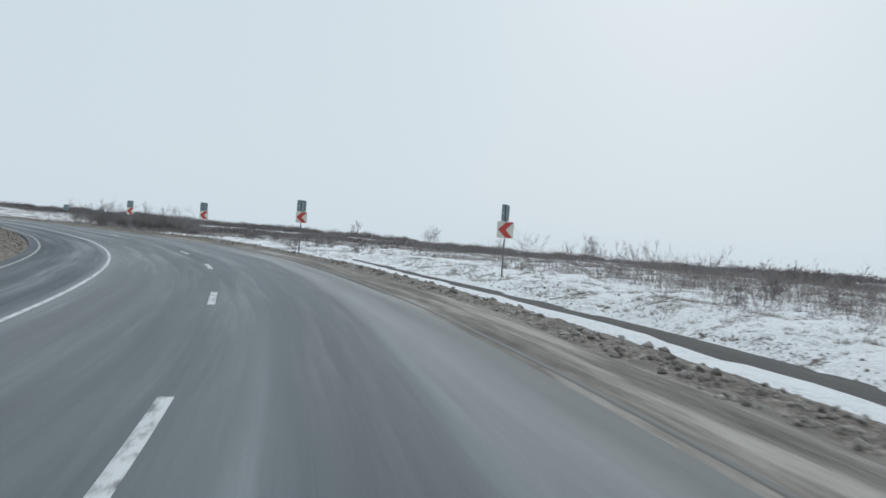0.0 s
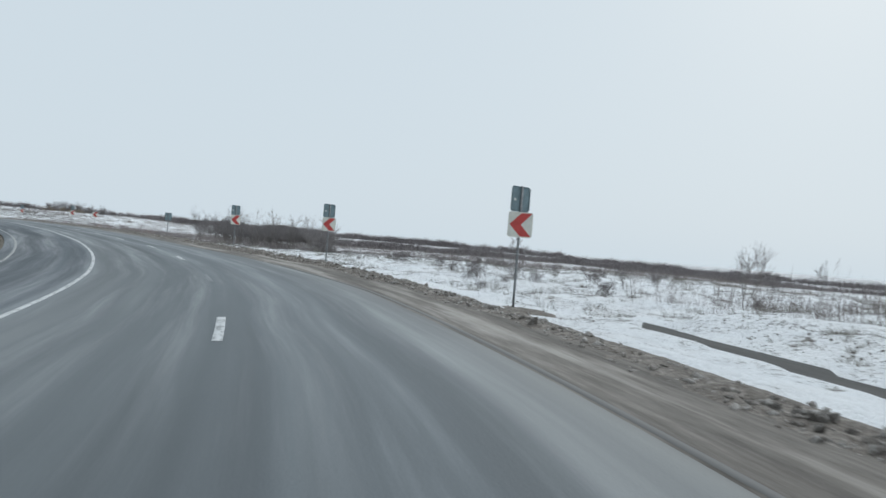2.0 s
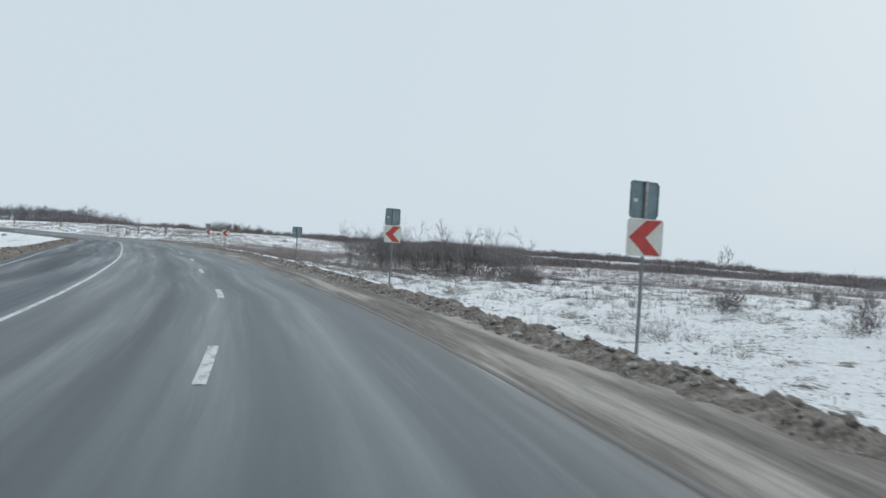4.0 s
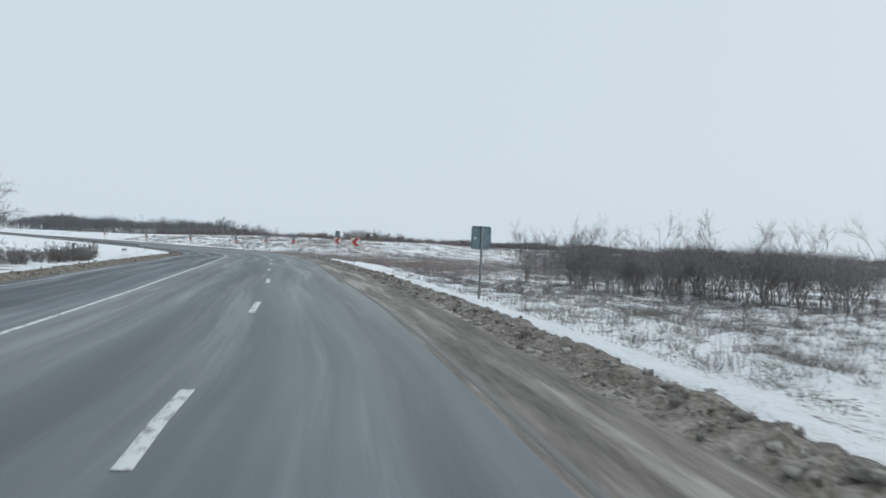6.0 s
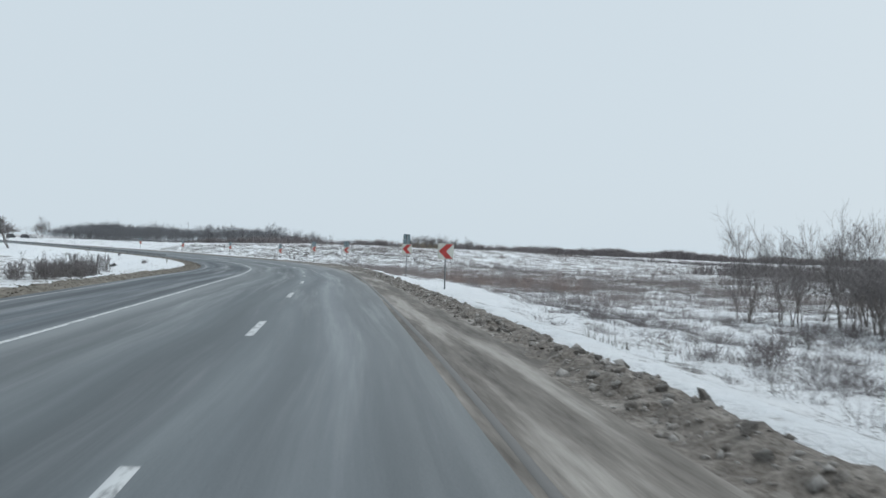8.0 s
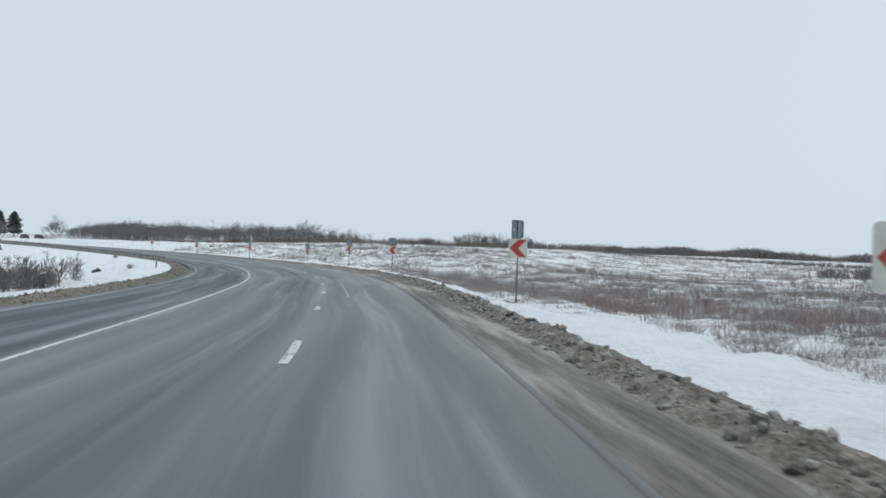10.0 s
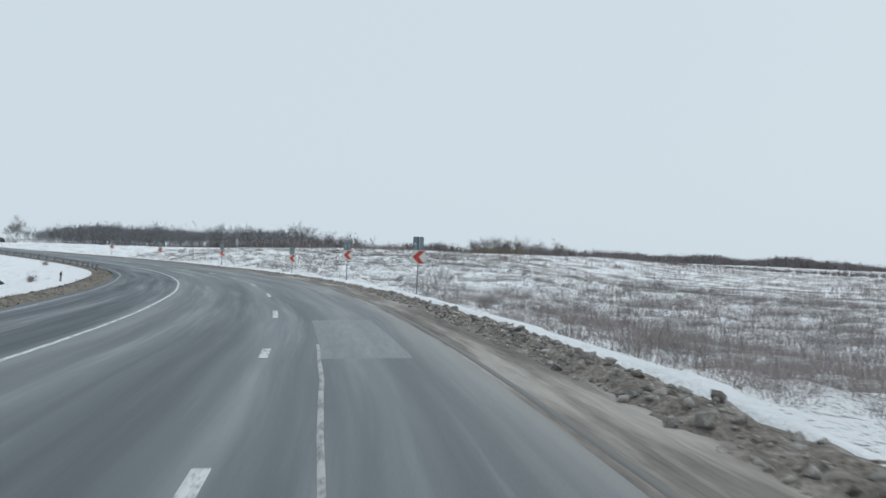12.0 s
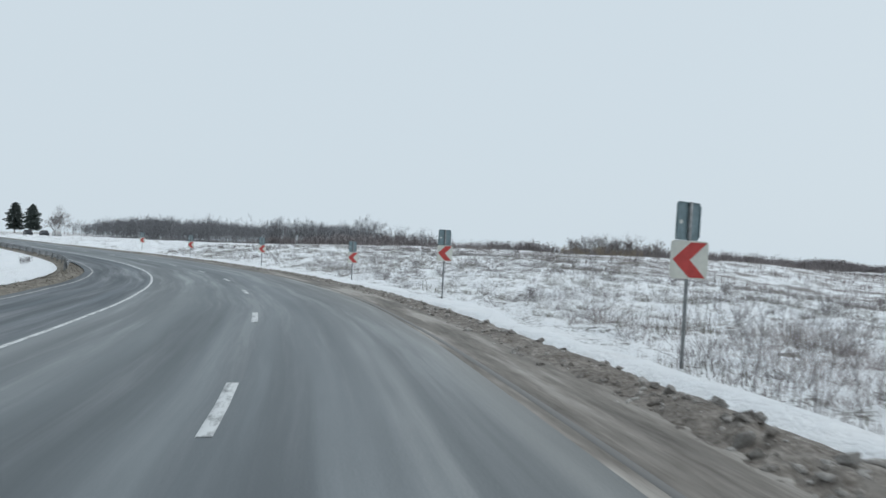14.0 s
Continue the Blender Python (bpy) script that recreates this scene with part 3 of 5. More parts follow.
def sign_post(x, y, mid, base, low_turn, up_turn, lean, label):
    """A post with a chevron plate (low_turn: heading at which one faces it) and a second plate seen from its back."""
    ground = min(base, spot(x, y)) - 0.25
    ob = new("chevron_sign")
    h0 = -0.3
    ob.matrix_basis = pose(x, y, base, lean[0], lean[1], 0)
    top = mid - base + (0.35 if up_turn is None or low_turn is None else 1.06)
    part("post", tube(0.034, min(ground - base, h0), top, 10), POST_GREY, ob, "", True)
    if low_turn is not None:
        plate = part("chevron_plate", rounded_slab(PLATE, PLATE, 0.018, 0.07), SIGN_WHITE, ob, "off-white square plate with rounded corners")
        plate.matrix_basis = pose(0, 0, mid - base, 0, 0, low_turn) @ pose(0, -0.05, 0)
        part("chevron", chevron_mesh(PLATE), SIGN_RED, plate, "red arrowhead pointing left")
        for dz in (0.18, -0.18):
            part("clamp", box(0.11, 0.07, 0.035, (0, 0.045, dz), 0.006), POST_GREY, plate)
    if up_turn is not None:
        back = part("back_plate", rounded_slab(PLATE, PLATE, 0.018, 0.07), SIGN_BACK, ob, "grey-green back of a plate facing the other way")
        zc = mid - base + (0.71 if low_turn is not None else 0.0)
        back.matrix_basis = pose(0, 0, zc, 0, 0, up_turn) @ pose(0, 0.05, 0)
        part("rim", rim_frame(PLATE, PLATE, 0.012, 0.03, -0.02), SIGN_BACK, back)
        part("rail", box(0.05, 0.03, PLATE - 0.06, (0.0, -0.024, 0), 0.005), POST_GREY, back)
        part("sticker", box(0.09, 0.004, 0.07, (-0.22, -0.012, -0.02)), STICKER, back, "small white label")
    return tagged(ob, label, "road sign", "chevron signs along the bend")


BOTH = "red and white chevron sign below a grey plate back"
SIGNS = [
    (4.2, 33.1, 2.42, 0.40, 2, 59, (0, 0)), (-6.5, 49.8, 2.58, 0.46, 18, 47, (0, 0)), (-17.1, 68.1, 2.44, 0.42, 26, 48, (0, 0)),
    (-28.4, 83.2, 2.45, 0.27, 37, 53, (0, 0)), (-40.8, 97.5, 2.41, 0.41, None, 60, (0, 0.6)), (-66.1, 127.1, 2.12, 0.30, 40, None, (0, 0)),
    (-80.3, 144.1, 2.18, 0.08, 31, 83, (0, 0.6)), (-108.1, 170.8, 1.83, -0.19, 44, 78, (0, 1.2)), (-125.0, 183.9, 1.76, -0.41, 54, 80, (0, 0.8)),
    (-140.3, 192.7, 1.22, -0.56, 61, 95, (0, 0.5)), (-162.3, 201.9, 1.43, -0.51, 69, 100, (0, 0)), (-181.4, 206.4, 1.47, -0.26, 76, 104, (0, 0)),
    (-205.4, 213.8, 1.75, -0.1, 75, 108, (0, 0)),
]
for x, y, mid, base, lo, up, lean in SIGNS:
    sign_post(x, y, mid, base, lo, up, lean, BOTH if lo is not None and up is not None else
              ("red and white chevron sign alone on a steel post" if up is None else "grey back of a sign plate on a thin steel post"))


# ---------------------------------------------------------------- plants
def twig_material(name, a, b_):
    m, n, l, b = material(name, 0.85)
    v = coords(n)
    t = noise_node(n, l, v, 3.5, 3)
    oi = n.new("ShaderNodeObjectInfo")
    isl = n.new("ShaderNodeNewGeometry")
    c = mix(n, l, t, a, b_)
    c = mix(n, l, math_node(n, l, "MULTIPLY", isl.outputs["Random Per Island"], 0.5), c, tuple(0.5 * q for q in a))
    hs = n.new("ShaderNodeHueSaturation")
    l.new(math_node(n, l, "ADD", math_node(n, l, "MULTIPLY", oi.outputs["Random"], 0.4), 0.8), hs.inputs["Value"])
    l.new(c, hs.inputs["Color"])
    l.new(hs.outputs[0], b.inputs["Base Color"])
    return m


BARK = twig_material("grey_bark", (0.14, 0.122, 0.11), (0.25, 0.225, 0.21))
HEDGE = twig_material("hedge_twigs", (0.185, 0.168, 0.165), (0.295, 0.272, 0.268))
# paler, bluer twigs: distance haze put into the far wood's colour
HAZY_WOODLAND = twig_material("hazed_woodland_twigs", (0.22, 0.222, 0.235), (0.33, 0.33, 0.345))
BRUSH = twig_material("dark_brush", (0.175, 0.157, 0.158), (0.28, 0.25, 0.25))
REED = twig_material("dry_weeds", (0.27, 0.228, 0.218), (0.43, 0.38, 0.365))
FIR = twig_material("fir_needles", (0.05, 0.066, 0.06), (0.085, 0.105, 0.095))


class Sticks:
    """Collects tapered three-sided sticks into one mesh."""

    def __init__(self):
        self.a, self.b, self.r = [], [], []

    def add(self, a, b, r0, r1):
        self.a.append(a), self.b.append(b), self.r.append((r0, r1))

    def arrays(self):
        a, b, r = np.array(self.a), np.array(self.b), np.array(self.r)
        d = b - a
        d /= np.linalg.norm(d, axis=1)[:, None] + 1e-9
        ref = np.where(np.abs(d[:, 2:3]) > 0.9, [[1.0, 0, 0]], [[0, 0, 1.0]])
        u = np.cross(d, ref)
        u /= np.linalg.norm(u, axis=1)[:, None] + 1e-9
        w = np.cross(d, u)
        vs = []
        for end, rr in ((a, r[:, 0]), (b, r[:, 1])):
            for k in range(3):
                c, s_ = math.cos(k * 2.0944), math.sin(k * 2.0944)
                vs.append(end + (u * c + w * s_) * rr[:, None])
        v = np.stack(vs, 1).reshape(-1, 3)
        i = (np.arange(len(a)) * 6)[:, None, None]
        t = np.array([[0, 1, 4], [0, 4, 3], [1, 2, 5], [1, 5, 4], [2, 0, 3], [2, 3, 5]])
        return v, (i + t).reshape(-1, 3)

    def blades(self, k=0):
        """One narrow upright triangle for each stick, for plants far away."""
        a, b, r = np.array(self.a), np.array(self.b), np.array(self.r)
        t = np.random.default_rng(k).uniform(0, 6.283, len(a))
        w = np.stack([np.cos(t), np.sin(t), 0 * t], 1) * (1.4 * r[:, :1])
        v = np.stack([a - w, a + w, b], 1).reshape(-1, 3)
        return v, np.arange(len(v)).reshape(-1, 3)

    def mesh(self, name, mat):
        v, f = self.arrays()
        return mesh_of(name, v, f, mat)

    def slivers(self, k=0):
        """One tapered triangle for each stick, turned at random round its length."""
        a, b, r = np.array(self.a), np.array(self.b), np.array(self.r)
        d = b - a
        w = np.cross(d, np.random.default_rng(k).normal(0, 1, d.shape))
        w *= 1.25 * r[:, :1] / (np.linalg.norm(w, axis=1)[:, None] + 1e-9)
        v = np.stack([a - w, a + w, b], 1).reshape(-1, 3)
        return v, np.arange(len(v)).reshape(-1, 3)


def crown_mesh(name, mat, limbs, twigs, seed):
    """Round limbs and flat fine twigs in one mesh."""
    v, f = limbs.arrays()
    v2, f2 = twigs.slivers(seed)
    return mesh_of(name, np.concatenate([v, v2]), np.concatenate([f, f2 + len(v)]), mat)


def grow(rng, wood, twigs, p, d, length, r, level, depth, spread, twist=0.25, kids=(3, 5)):
    """A limb of a few bent pieces, with side limbs."""
    n = 3 if level < 2 else 2
    seg = length / n
    pts = [np.array(p)]
    for i in range(n):
        d = d + rng.normal(0, twist, 3) + np.array([0, 0, 0.12])
        d = d / np.linalg.norm(d)
        q = pts[-1] + d * seg
        ra, rb = r * (1 - i / n * 0.6), r * (1 - (i + 1) / n * 0.6)
        (wood if level <= 1 else twigs).add(pts[-1], q, ra, rb)
        pts.append(q)
    if level >= depth:
        return
    for k in range(rng.integers(*kids)):
        t = rng.uniform(0.42, 1.0)
        i = min(int(t * n), n - 1)
        at = pts[i] + (pts[i + 1] - pts[i]) * (t * n - i)
        side = rng.normal(0, 1, 3)
        side -= d * (side @ d)
        side /= np.linalg.norm(side) + 1e-9
        nd = d * rng.uniform(0.6, 1.1) + side * spread
        grow(rng, wood, twigs, at, nd / np.linalg.norm(nd), length * rng.uniform(0.42, 0.68), r * 0.5, level + 1, depth, spread, twist, kids)


def shrub(name, seed, height, stems, depth, spread, base_r, label, category, kids=(3, 5), thin=0.004, splay=0.25, fuzz=None):
    """A bare shrub or small tree: an Empty with the woody stems and the twigs as parts."""
    rng = np.random.default_rng(seed)
    wood, twigs, fine = Sticks(), Sticks(), Sticks()
    for k in range(stems):
        a = rng.uniform(0, 6.283)
        off_ = rng.uniform(0, 0.02 * height * (stems > 1))
        d = np.array([math.cos(a) * splay * (stems > 1), math.sin(a) * splay * (stems > 1), 1.0])
        p = (math.cos(a) * off_, math.sin(a) * off_, -0.25)
        grow(rng, wood, twigs, p, d / np.linalg.norm(d), height * rng.uniform(0.5, 0.72), base_r * rng.uniform(0.6, 1), 0, depth, spread, 0.2, kids)
    # a spray of fine shoots on every twig
    for a, b in zip(twigs.a, twigs.b):
        d = (b - a) * rng.uniform(0.5, 1.1) + rng.normal(0, 0.35, 3) * np.linalg.norm(b - a)
        p = a + (b - a) * rng.uniform(0.3, 1.0)
        fine.add(p, p + d, thin, 0)
    if fuzz:
        # tangled side twigs filling the crown: count, lowest, highest, reach
        for k in range(fuzz[0]):
            a, q, zz = rng.uniform(0, 6.283), fuzz[3] * rng.uniform(0, 1) ** 0.6, rng.uniform(fuzz[1], fuzz[2])
            p = np.array([math.cos(a) * q, math.sin(a) * q, zz])
            d = rng.normal(0, 1, 3) + np.array([0, 0, 0.6])
            fine.add(p, p + d / np.linalg.norm(d) * rng.uniform(0.12, 0.2) * (1.0 + (fuzz[2] - fuzz[1])), 1.6 * thin, 0)
    twigs.r = [(max(a, thin), max(b, thin * 0.6)) for a, b in twigs.r]
    ob = new(name)
    tagged(ob, label, category)
    child("trunk", wood.mesh("trunk", BARK), ob)
    child("crown", crown_mesh("crown", BRUSH if category == "bush" else HEDGE, twigs, fine, seed), ob)
    return ob


def stand(ob, x, y, turn=0.0, size=1.0, tilt=0.0):
    """Puts a plant on the ground."""
    m = pose(x, y, spot(x, y), tilt, 0, turn)
    ob.matrix_basis = m
    ob.scale = (size, size, size)
    return ob


def scatter_shrubs(models, spots, rng, group, size=(0.8, 1.2)):
    first = set()
    for k, (x, y) in enumerate(spots):
        m = models[rng.integers(len(models))]
        sc = rng.uniform(*size)
        turn = rng.uniform(0, 360)
        if m.name in first:
            c = copy_thing(m, Matrix())
            c.scale = (sc, sc, sc)
            c.matrix_basis = pose(x, y, spot(x, y), rng.normal(0, 3), rng.normal(0, 3), turn) @ Matrix.Diagonal((sc, sc, sc, 1))
        else:
            first.add(m.name)
            m.matrix_basis = pose(x, y, spot(x, y), 0, 0, turn) @ Matrix.Diagonal((sc, sc, sc, 1))
        tagged(m, group=group)


rng = np.random.default_rng(7)
# places of the larger bushes of the field
BUSHES = [(-11.2, 92.3), (-9.5, 89.7), (-5.0, 93.1), (-2.8, 89.8), (-9.0, 67.8), (-7.1, 65.2), (-1.8, 83.5), (-3.2, 67.5), (-16.6, 103.3), (-18.3, 80.4),
          (-11.4, 90.8), (-50.1, 113.8), (-48.6, 111.1), (-44.9, 114.0), (-45.3, 109.0), (-44.0, 108.2), (-57.2, 122.5), (-78.4, 157.4), (-77.6, 158.3),
          (-79.5, 158.6), (-100.0, 164.8)]
thicket = [shrub("bare_shrub", 20 + k, 3.3, 3, 2, 0.5, 0.034, "leafless grey-brown shrub standing in snow", "shrub", (4, 7), 0.0042, 0.12, (760, 1.75, 2.65, 1.25)) for k in range(5)]
spots = []
for k in range(115):
    t, d = rng.uniform(0, 1) ** 0.75, rng.uniform(0, 1)
    spots.append((-55 + 25 * t - 1.2 * d + rng.normal(0, 0.5), 133.9 - 22.4 * t + d * (5 + 8 * t) + rng.normal(0, 0.5)))
scatter_shrubs(thicket, spots, rng, "thicket beside the road", (0.8, 1.15))

low = [shrub("low_bush", 60 + k, 1.15, 8, 2, 0.4, 0.011, "small leafless brown bush poking through snow", "bush", (3, 5), 0.005, 0.3, (150, 0.05, 0.6, 0.42)) for k in range(4)]
spots = [(-27.5, 101.2), (-26.2, 101.5), (-26.9, 101.9)] + BUSHES + [(-143.1, 168.5), (-143.9, 169.1), (-142.3, 168.2), (-171.4, 184.5), (-172.6, 185.4)]
while len(spots) < 62:
    x, y = place(rng.uniform(10, 110), -rng.uniform(11, 50))
    spots.append((float(x), float(y)))
while len(spots) < 140:
    s_, n_ = rng.uniform(0, 260), -rng.uniform(9, 60)
    x, y = place(s_, n_)
    spots.append((float(x), float(y)))
scatter_shrubs(low, spots, rng, "bushes of the field", (0.35, 1.05))
# the bushes that stand out on the open snow
for x, y, size in ((-9.2, 64.2, 0.75), (-9.6, 70.1, 0.9), (-7.2, 68.8, 1.15), (-6.1, 66.8, 0.85), (-7.4, 62.4, 0.5), (-10.8, 71.6, 0.8), (-15.4, 78.8, 0.9), (-8.2, 59.5, 0.5), (-3.4, 58.2, 0.9),
                   (-28.0, 101.0, 0.75), (-27.2, 100.8, 1.0), (-26.5, 101.0, 1.05), (-25.8, 101.1, 0.85)):
    stand(copy_thing(low[int(10 * abs(x)) % 4], Matrix()), x, y, 57 * x, size)

sapling = [shrub("bare_sapling", 160 + k, 2.2, 5, 3, 0.34, 0.011, "thin leafless sapling clump in the snowy field", "shrub", (2, 5), 0.0035, 0.16) for k in range(3)]
spots = [(9.5, 45.2), (12.4, 48.3), (13.3, 54.9), (12.9, 61.4), (11.3, 41.7), (12.1, 37.4), (12.8, 35.5), (13.6, 34.0), (8.3, 52.7), (8.9, 72.3), (14.0, 47.0),
         (17.5, 41.0), (19.0, 50.5), (16.2, 57.0), (-107.1, 171.3), (-105.3, 169.1), (-11.0, 92.0), (-10.6, 71.9)]
scatter_shrubs(sapling, spots, rng, "saplings of the field", (0.55, 1.1))

hedge = [shrub("hedge_shrub", 90 + k, 2.7, 5, 3, 0.3, 0.05, "dark leafless hedge shrub in snow", "shrub", (2, 5), 0.011, 0.22, (170, 0.1, 1.3, 0.8)) for k in range(3)]
spots = []
for k in range(72):
    t = rng.uniform(0, 1)
    spots.append((-116 - 21 * t + rng.normal(0, 1.2), 128 + 29 * t + rng.normal(0, 1.2)))
scatter_shrubs(hedge, spots, rng, "hedge inside the bend", (0.55, 0.88))
# a far clump of the same shrubs at the start, one on the skyline of the slope, and the tall end of the hedge
for k in range(35):
    q = k / 25
    if k >= 26:
        x, y = -131 - 1.44 * (k - 26) + rng.normal(0, 0.7), 150 + 1.5 * (k - 26) + rng.normal(0, 0.7)
    elif k < 18:
        x, y = 45 + 16 * q * 25 / 17 + rng.normal(0, 1.0), 95 - 8 * q * 25 / 17 + rng.normal(0, 1.0)
    else:
        x, y = -159 + 0.9 * (k - 18) + rng.normal(0, 1.0), 276 + rng.normal(0, 2.0)
    stand(copy_thing(hedge[k % 3], Matrix()), x, y, 80 * k, rng.uniform(0.75, 1.05) + 0.08 * (k >= 26))


def merged(sticks_list, places, mat, name, label, category):
    """Many copies of a few stick models in one mesh."""
    vs, fs, o = [], [], 0
    base = [s_.blades(k) for k, s_ in enumerate(sticks_list)]
    for k, (x, y, z, turn, sc) in enumerate(places):
        v, f = base[k % len(base)]
        c, s_ = math.cos(turn), math.sin(turn)
        w = v * sc
        w = np.stack([w[:, 0] * c - w[:, 1] * s_ + x, w[:, 0] * s_ + w[:, 1] * c + y, w[:, 2] + z], 1)
        vs.append(w)
        fs.append(f + o)
        o += len(v)
    ob = new(name, mesh_of(name, np.concatenate(vs), np.concatenate(fs), mat))
    return tagged(ob, label, category, kind="stuff")


def far_model(seed, height, stems, thin, depth=2, spread=0.7, kids=(3, 5)):
    r = np.random.default_rng(seed)
    st = Sticks()
    for k in range(stems):
        a, q = r.uniform(0, 6.283), r.uniform(0, 0.4)
        d = np.array([math.cos(a) * q, math.sin(a) * q, 1.0])
        grow(r, st, st, (math.cos(a) * q, math.sin(a) * q, -0.3), d / np.linalg.norm(d), height * 0.6, 0.07, 0, depth, spread, 0.2, kids)
    st.r = [(max(a, thin), max(b, thin * 0.6)) for a, b in st.r]
    return st


def heights(x, y):
    s_, n_ = along(x, y)
    return land(s_, n_, np.asarray(x), np.asarray(y))


# the wood beyond the second bend
wood_models = [far_model(200 + k, 5.6, 2, 0.024, 2, 0.45 + 0.05 * k, (4, 7)) for k in range(7)]
TREES = 1250
t = np.concatenate([rng.uniform(0, 1, 900), rng.uniform(0, 0.3, TREES - 900)])
x = -316 + 100 * t + rng.normal(0, 2, TREES)
y = 254 + 10 * t + rng.uniform(-2, 30, TREES)
z = heights(x, y)
size = 0.42 + 0.6 * vnoise(x / 9, y / 9, 44) + 0.25 * vnoise(x / 4, y / 4, 45) + rng.uniform(0, 1, TREES) ** 4 * 0.35
merged(wood_models, [(x[i], y[i], z[i], rng.uniform(0, 6.3), size[i]) for i in range(TREES)], HAZY_WOODLAND,
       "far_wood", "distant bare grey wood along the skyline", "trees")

# low brush along the skyline
def brush_model(seed):
    """A far bush of straight stems and side twigs."""
    r = np.random.default_rng(seed)
    st = Sticks()
    for k in range(9):
        a, q = r.uniform(0, 6.283), r.uniform(0.05, 0.75)
        p0 = np.array([math.cos(a) * q * 0.5, math.sin(a) * q * 0.5, -0.3])
        p1 = p0 + np.array([math.cos(a) * q, math.sin(a) * q, r.uniform(1.1, 1.6)])
        st.add(p0, p1, 0.07, 0.03)
        for j in range(3):
            m = p0 + (p1 - p0) * r.uniform(0.35, 1)
            st.add(m, m + np.array([r.normal(0, 0.45), r.normal(0, 0.45), r.uniform(0.1, 0.4)]), 0.035, 0.02)
    return st


brush_models = [brush_model(300 + k) for k in range(6)]
pl = []
for line, count, wide in ((((230, 300), (90, 395), (-40, 430), (-130, 425), (-210, 415)), 3400, 7), (((110, 120), (70, 185), (25, 228), (-30, 250), (-80, 262)), 3600, 6),
                          (((-216, 264), (-190, 272), (-160, 284), (-150, 300)), 420, 4), (((-318, 251), (-270, 256), (-214, 262)), 420, 3), (((-20, 300), (-75, 335), (-130, 368), (-180, 392)), 1000, 4)):
    ln = np.array(line, float)
    for t in rng.uniform(0, len(ln) - 1.001, count):
        i = int(t)
        q = ln[i] + (ln[i + 1] - ln[i]) * (t - i) + rng.normal(0, wide, 2)
        pl.append((q[0], q[1]))
BELT = len(pl)
while len(pl) < BELT + 2200:
    a = rng.uniform(-70, 62)
    d = rng.uniform(150, 520)
    x, y = -60 - math.sin(radians(a)) * d, 90 + math.cos(radians(a)) * d
    if vnoise(np.array(x / 60.0), np.array(y / 60.0), 12) > 0.5:
        pl.append((x, y))
pl = np.array(pl)
z = heights(pl[:, 0], pl[:, 1])
s_, n_ = along(pl[:, 0], pl[:, 1])
keep = np.where(n_ < -45)[0]
wave = 0.35 + 1.1 * vnoise(pl[:, 0] / 13, pl[:, 1] / 13, 15) + 0.35 * (vnoise(pl[:, 0] / 4, pl[:, 1] / 4, 16) - 0.5)
big = wave * np.where(np.arange(len(pl)) < 3400, 1.75, np.where(np.arange(len(pl)) < 7000, 1.15, np.where(np.arange(len(pl)) < 7840, 1.3, np.where(np.arange(len(pl)) < BELT, 0.6, 0.55))))
merged(brush_models, [(pl[i, 0], pl[i, 1], z[i], rng.uniform(0, 6.3), big[i] * rng.uniform(0.8, 1.2)) for i in keep], BRUSH,
       "far_brush", "low dark brush along the horizon", "brush")


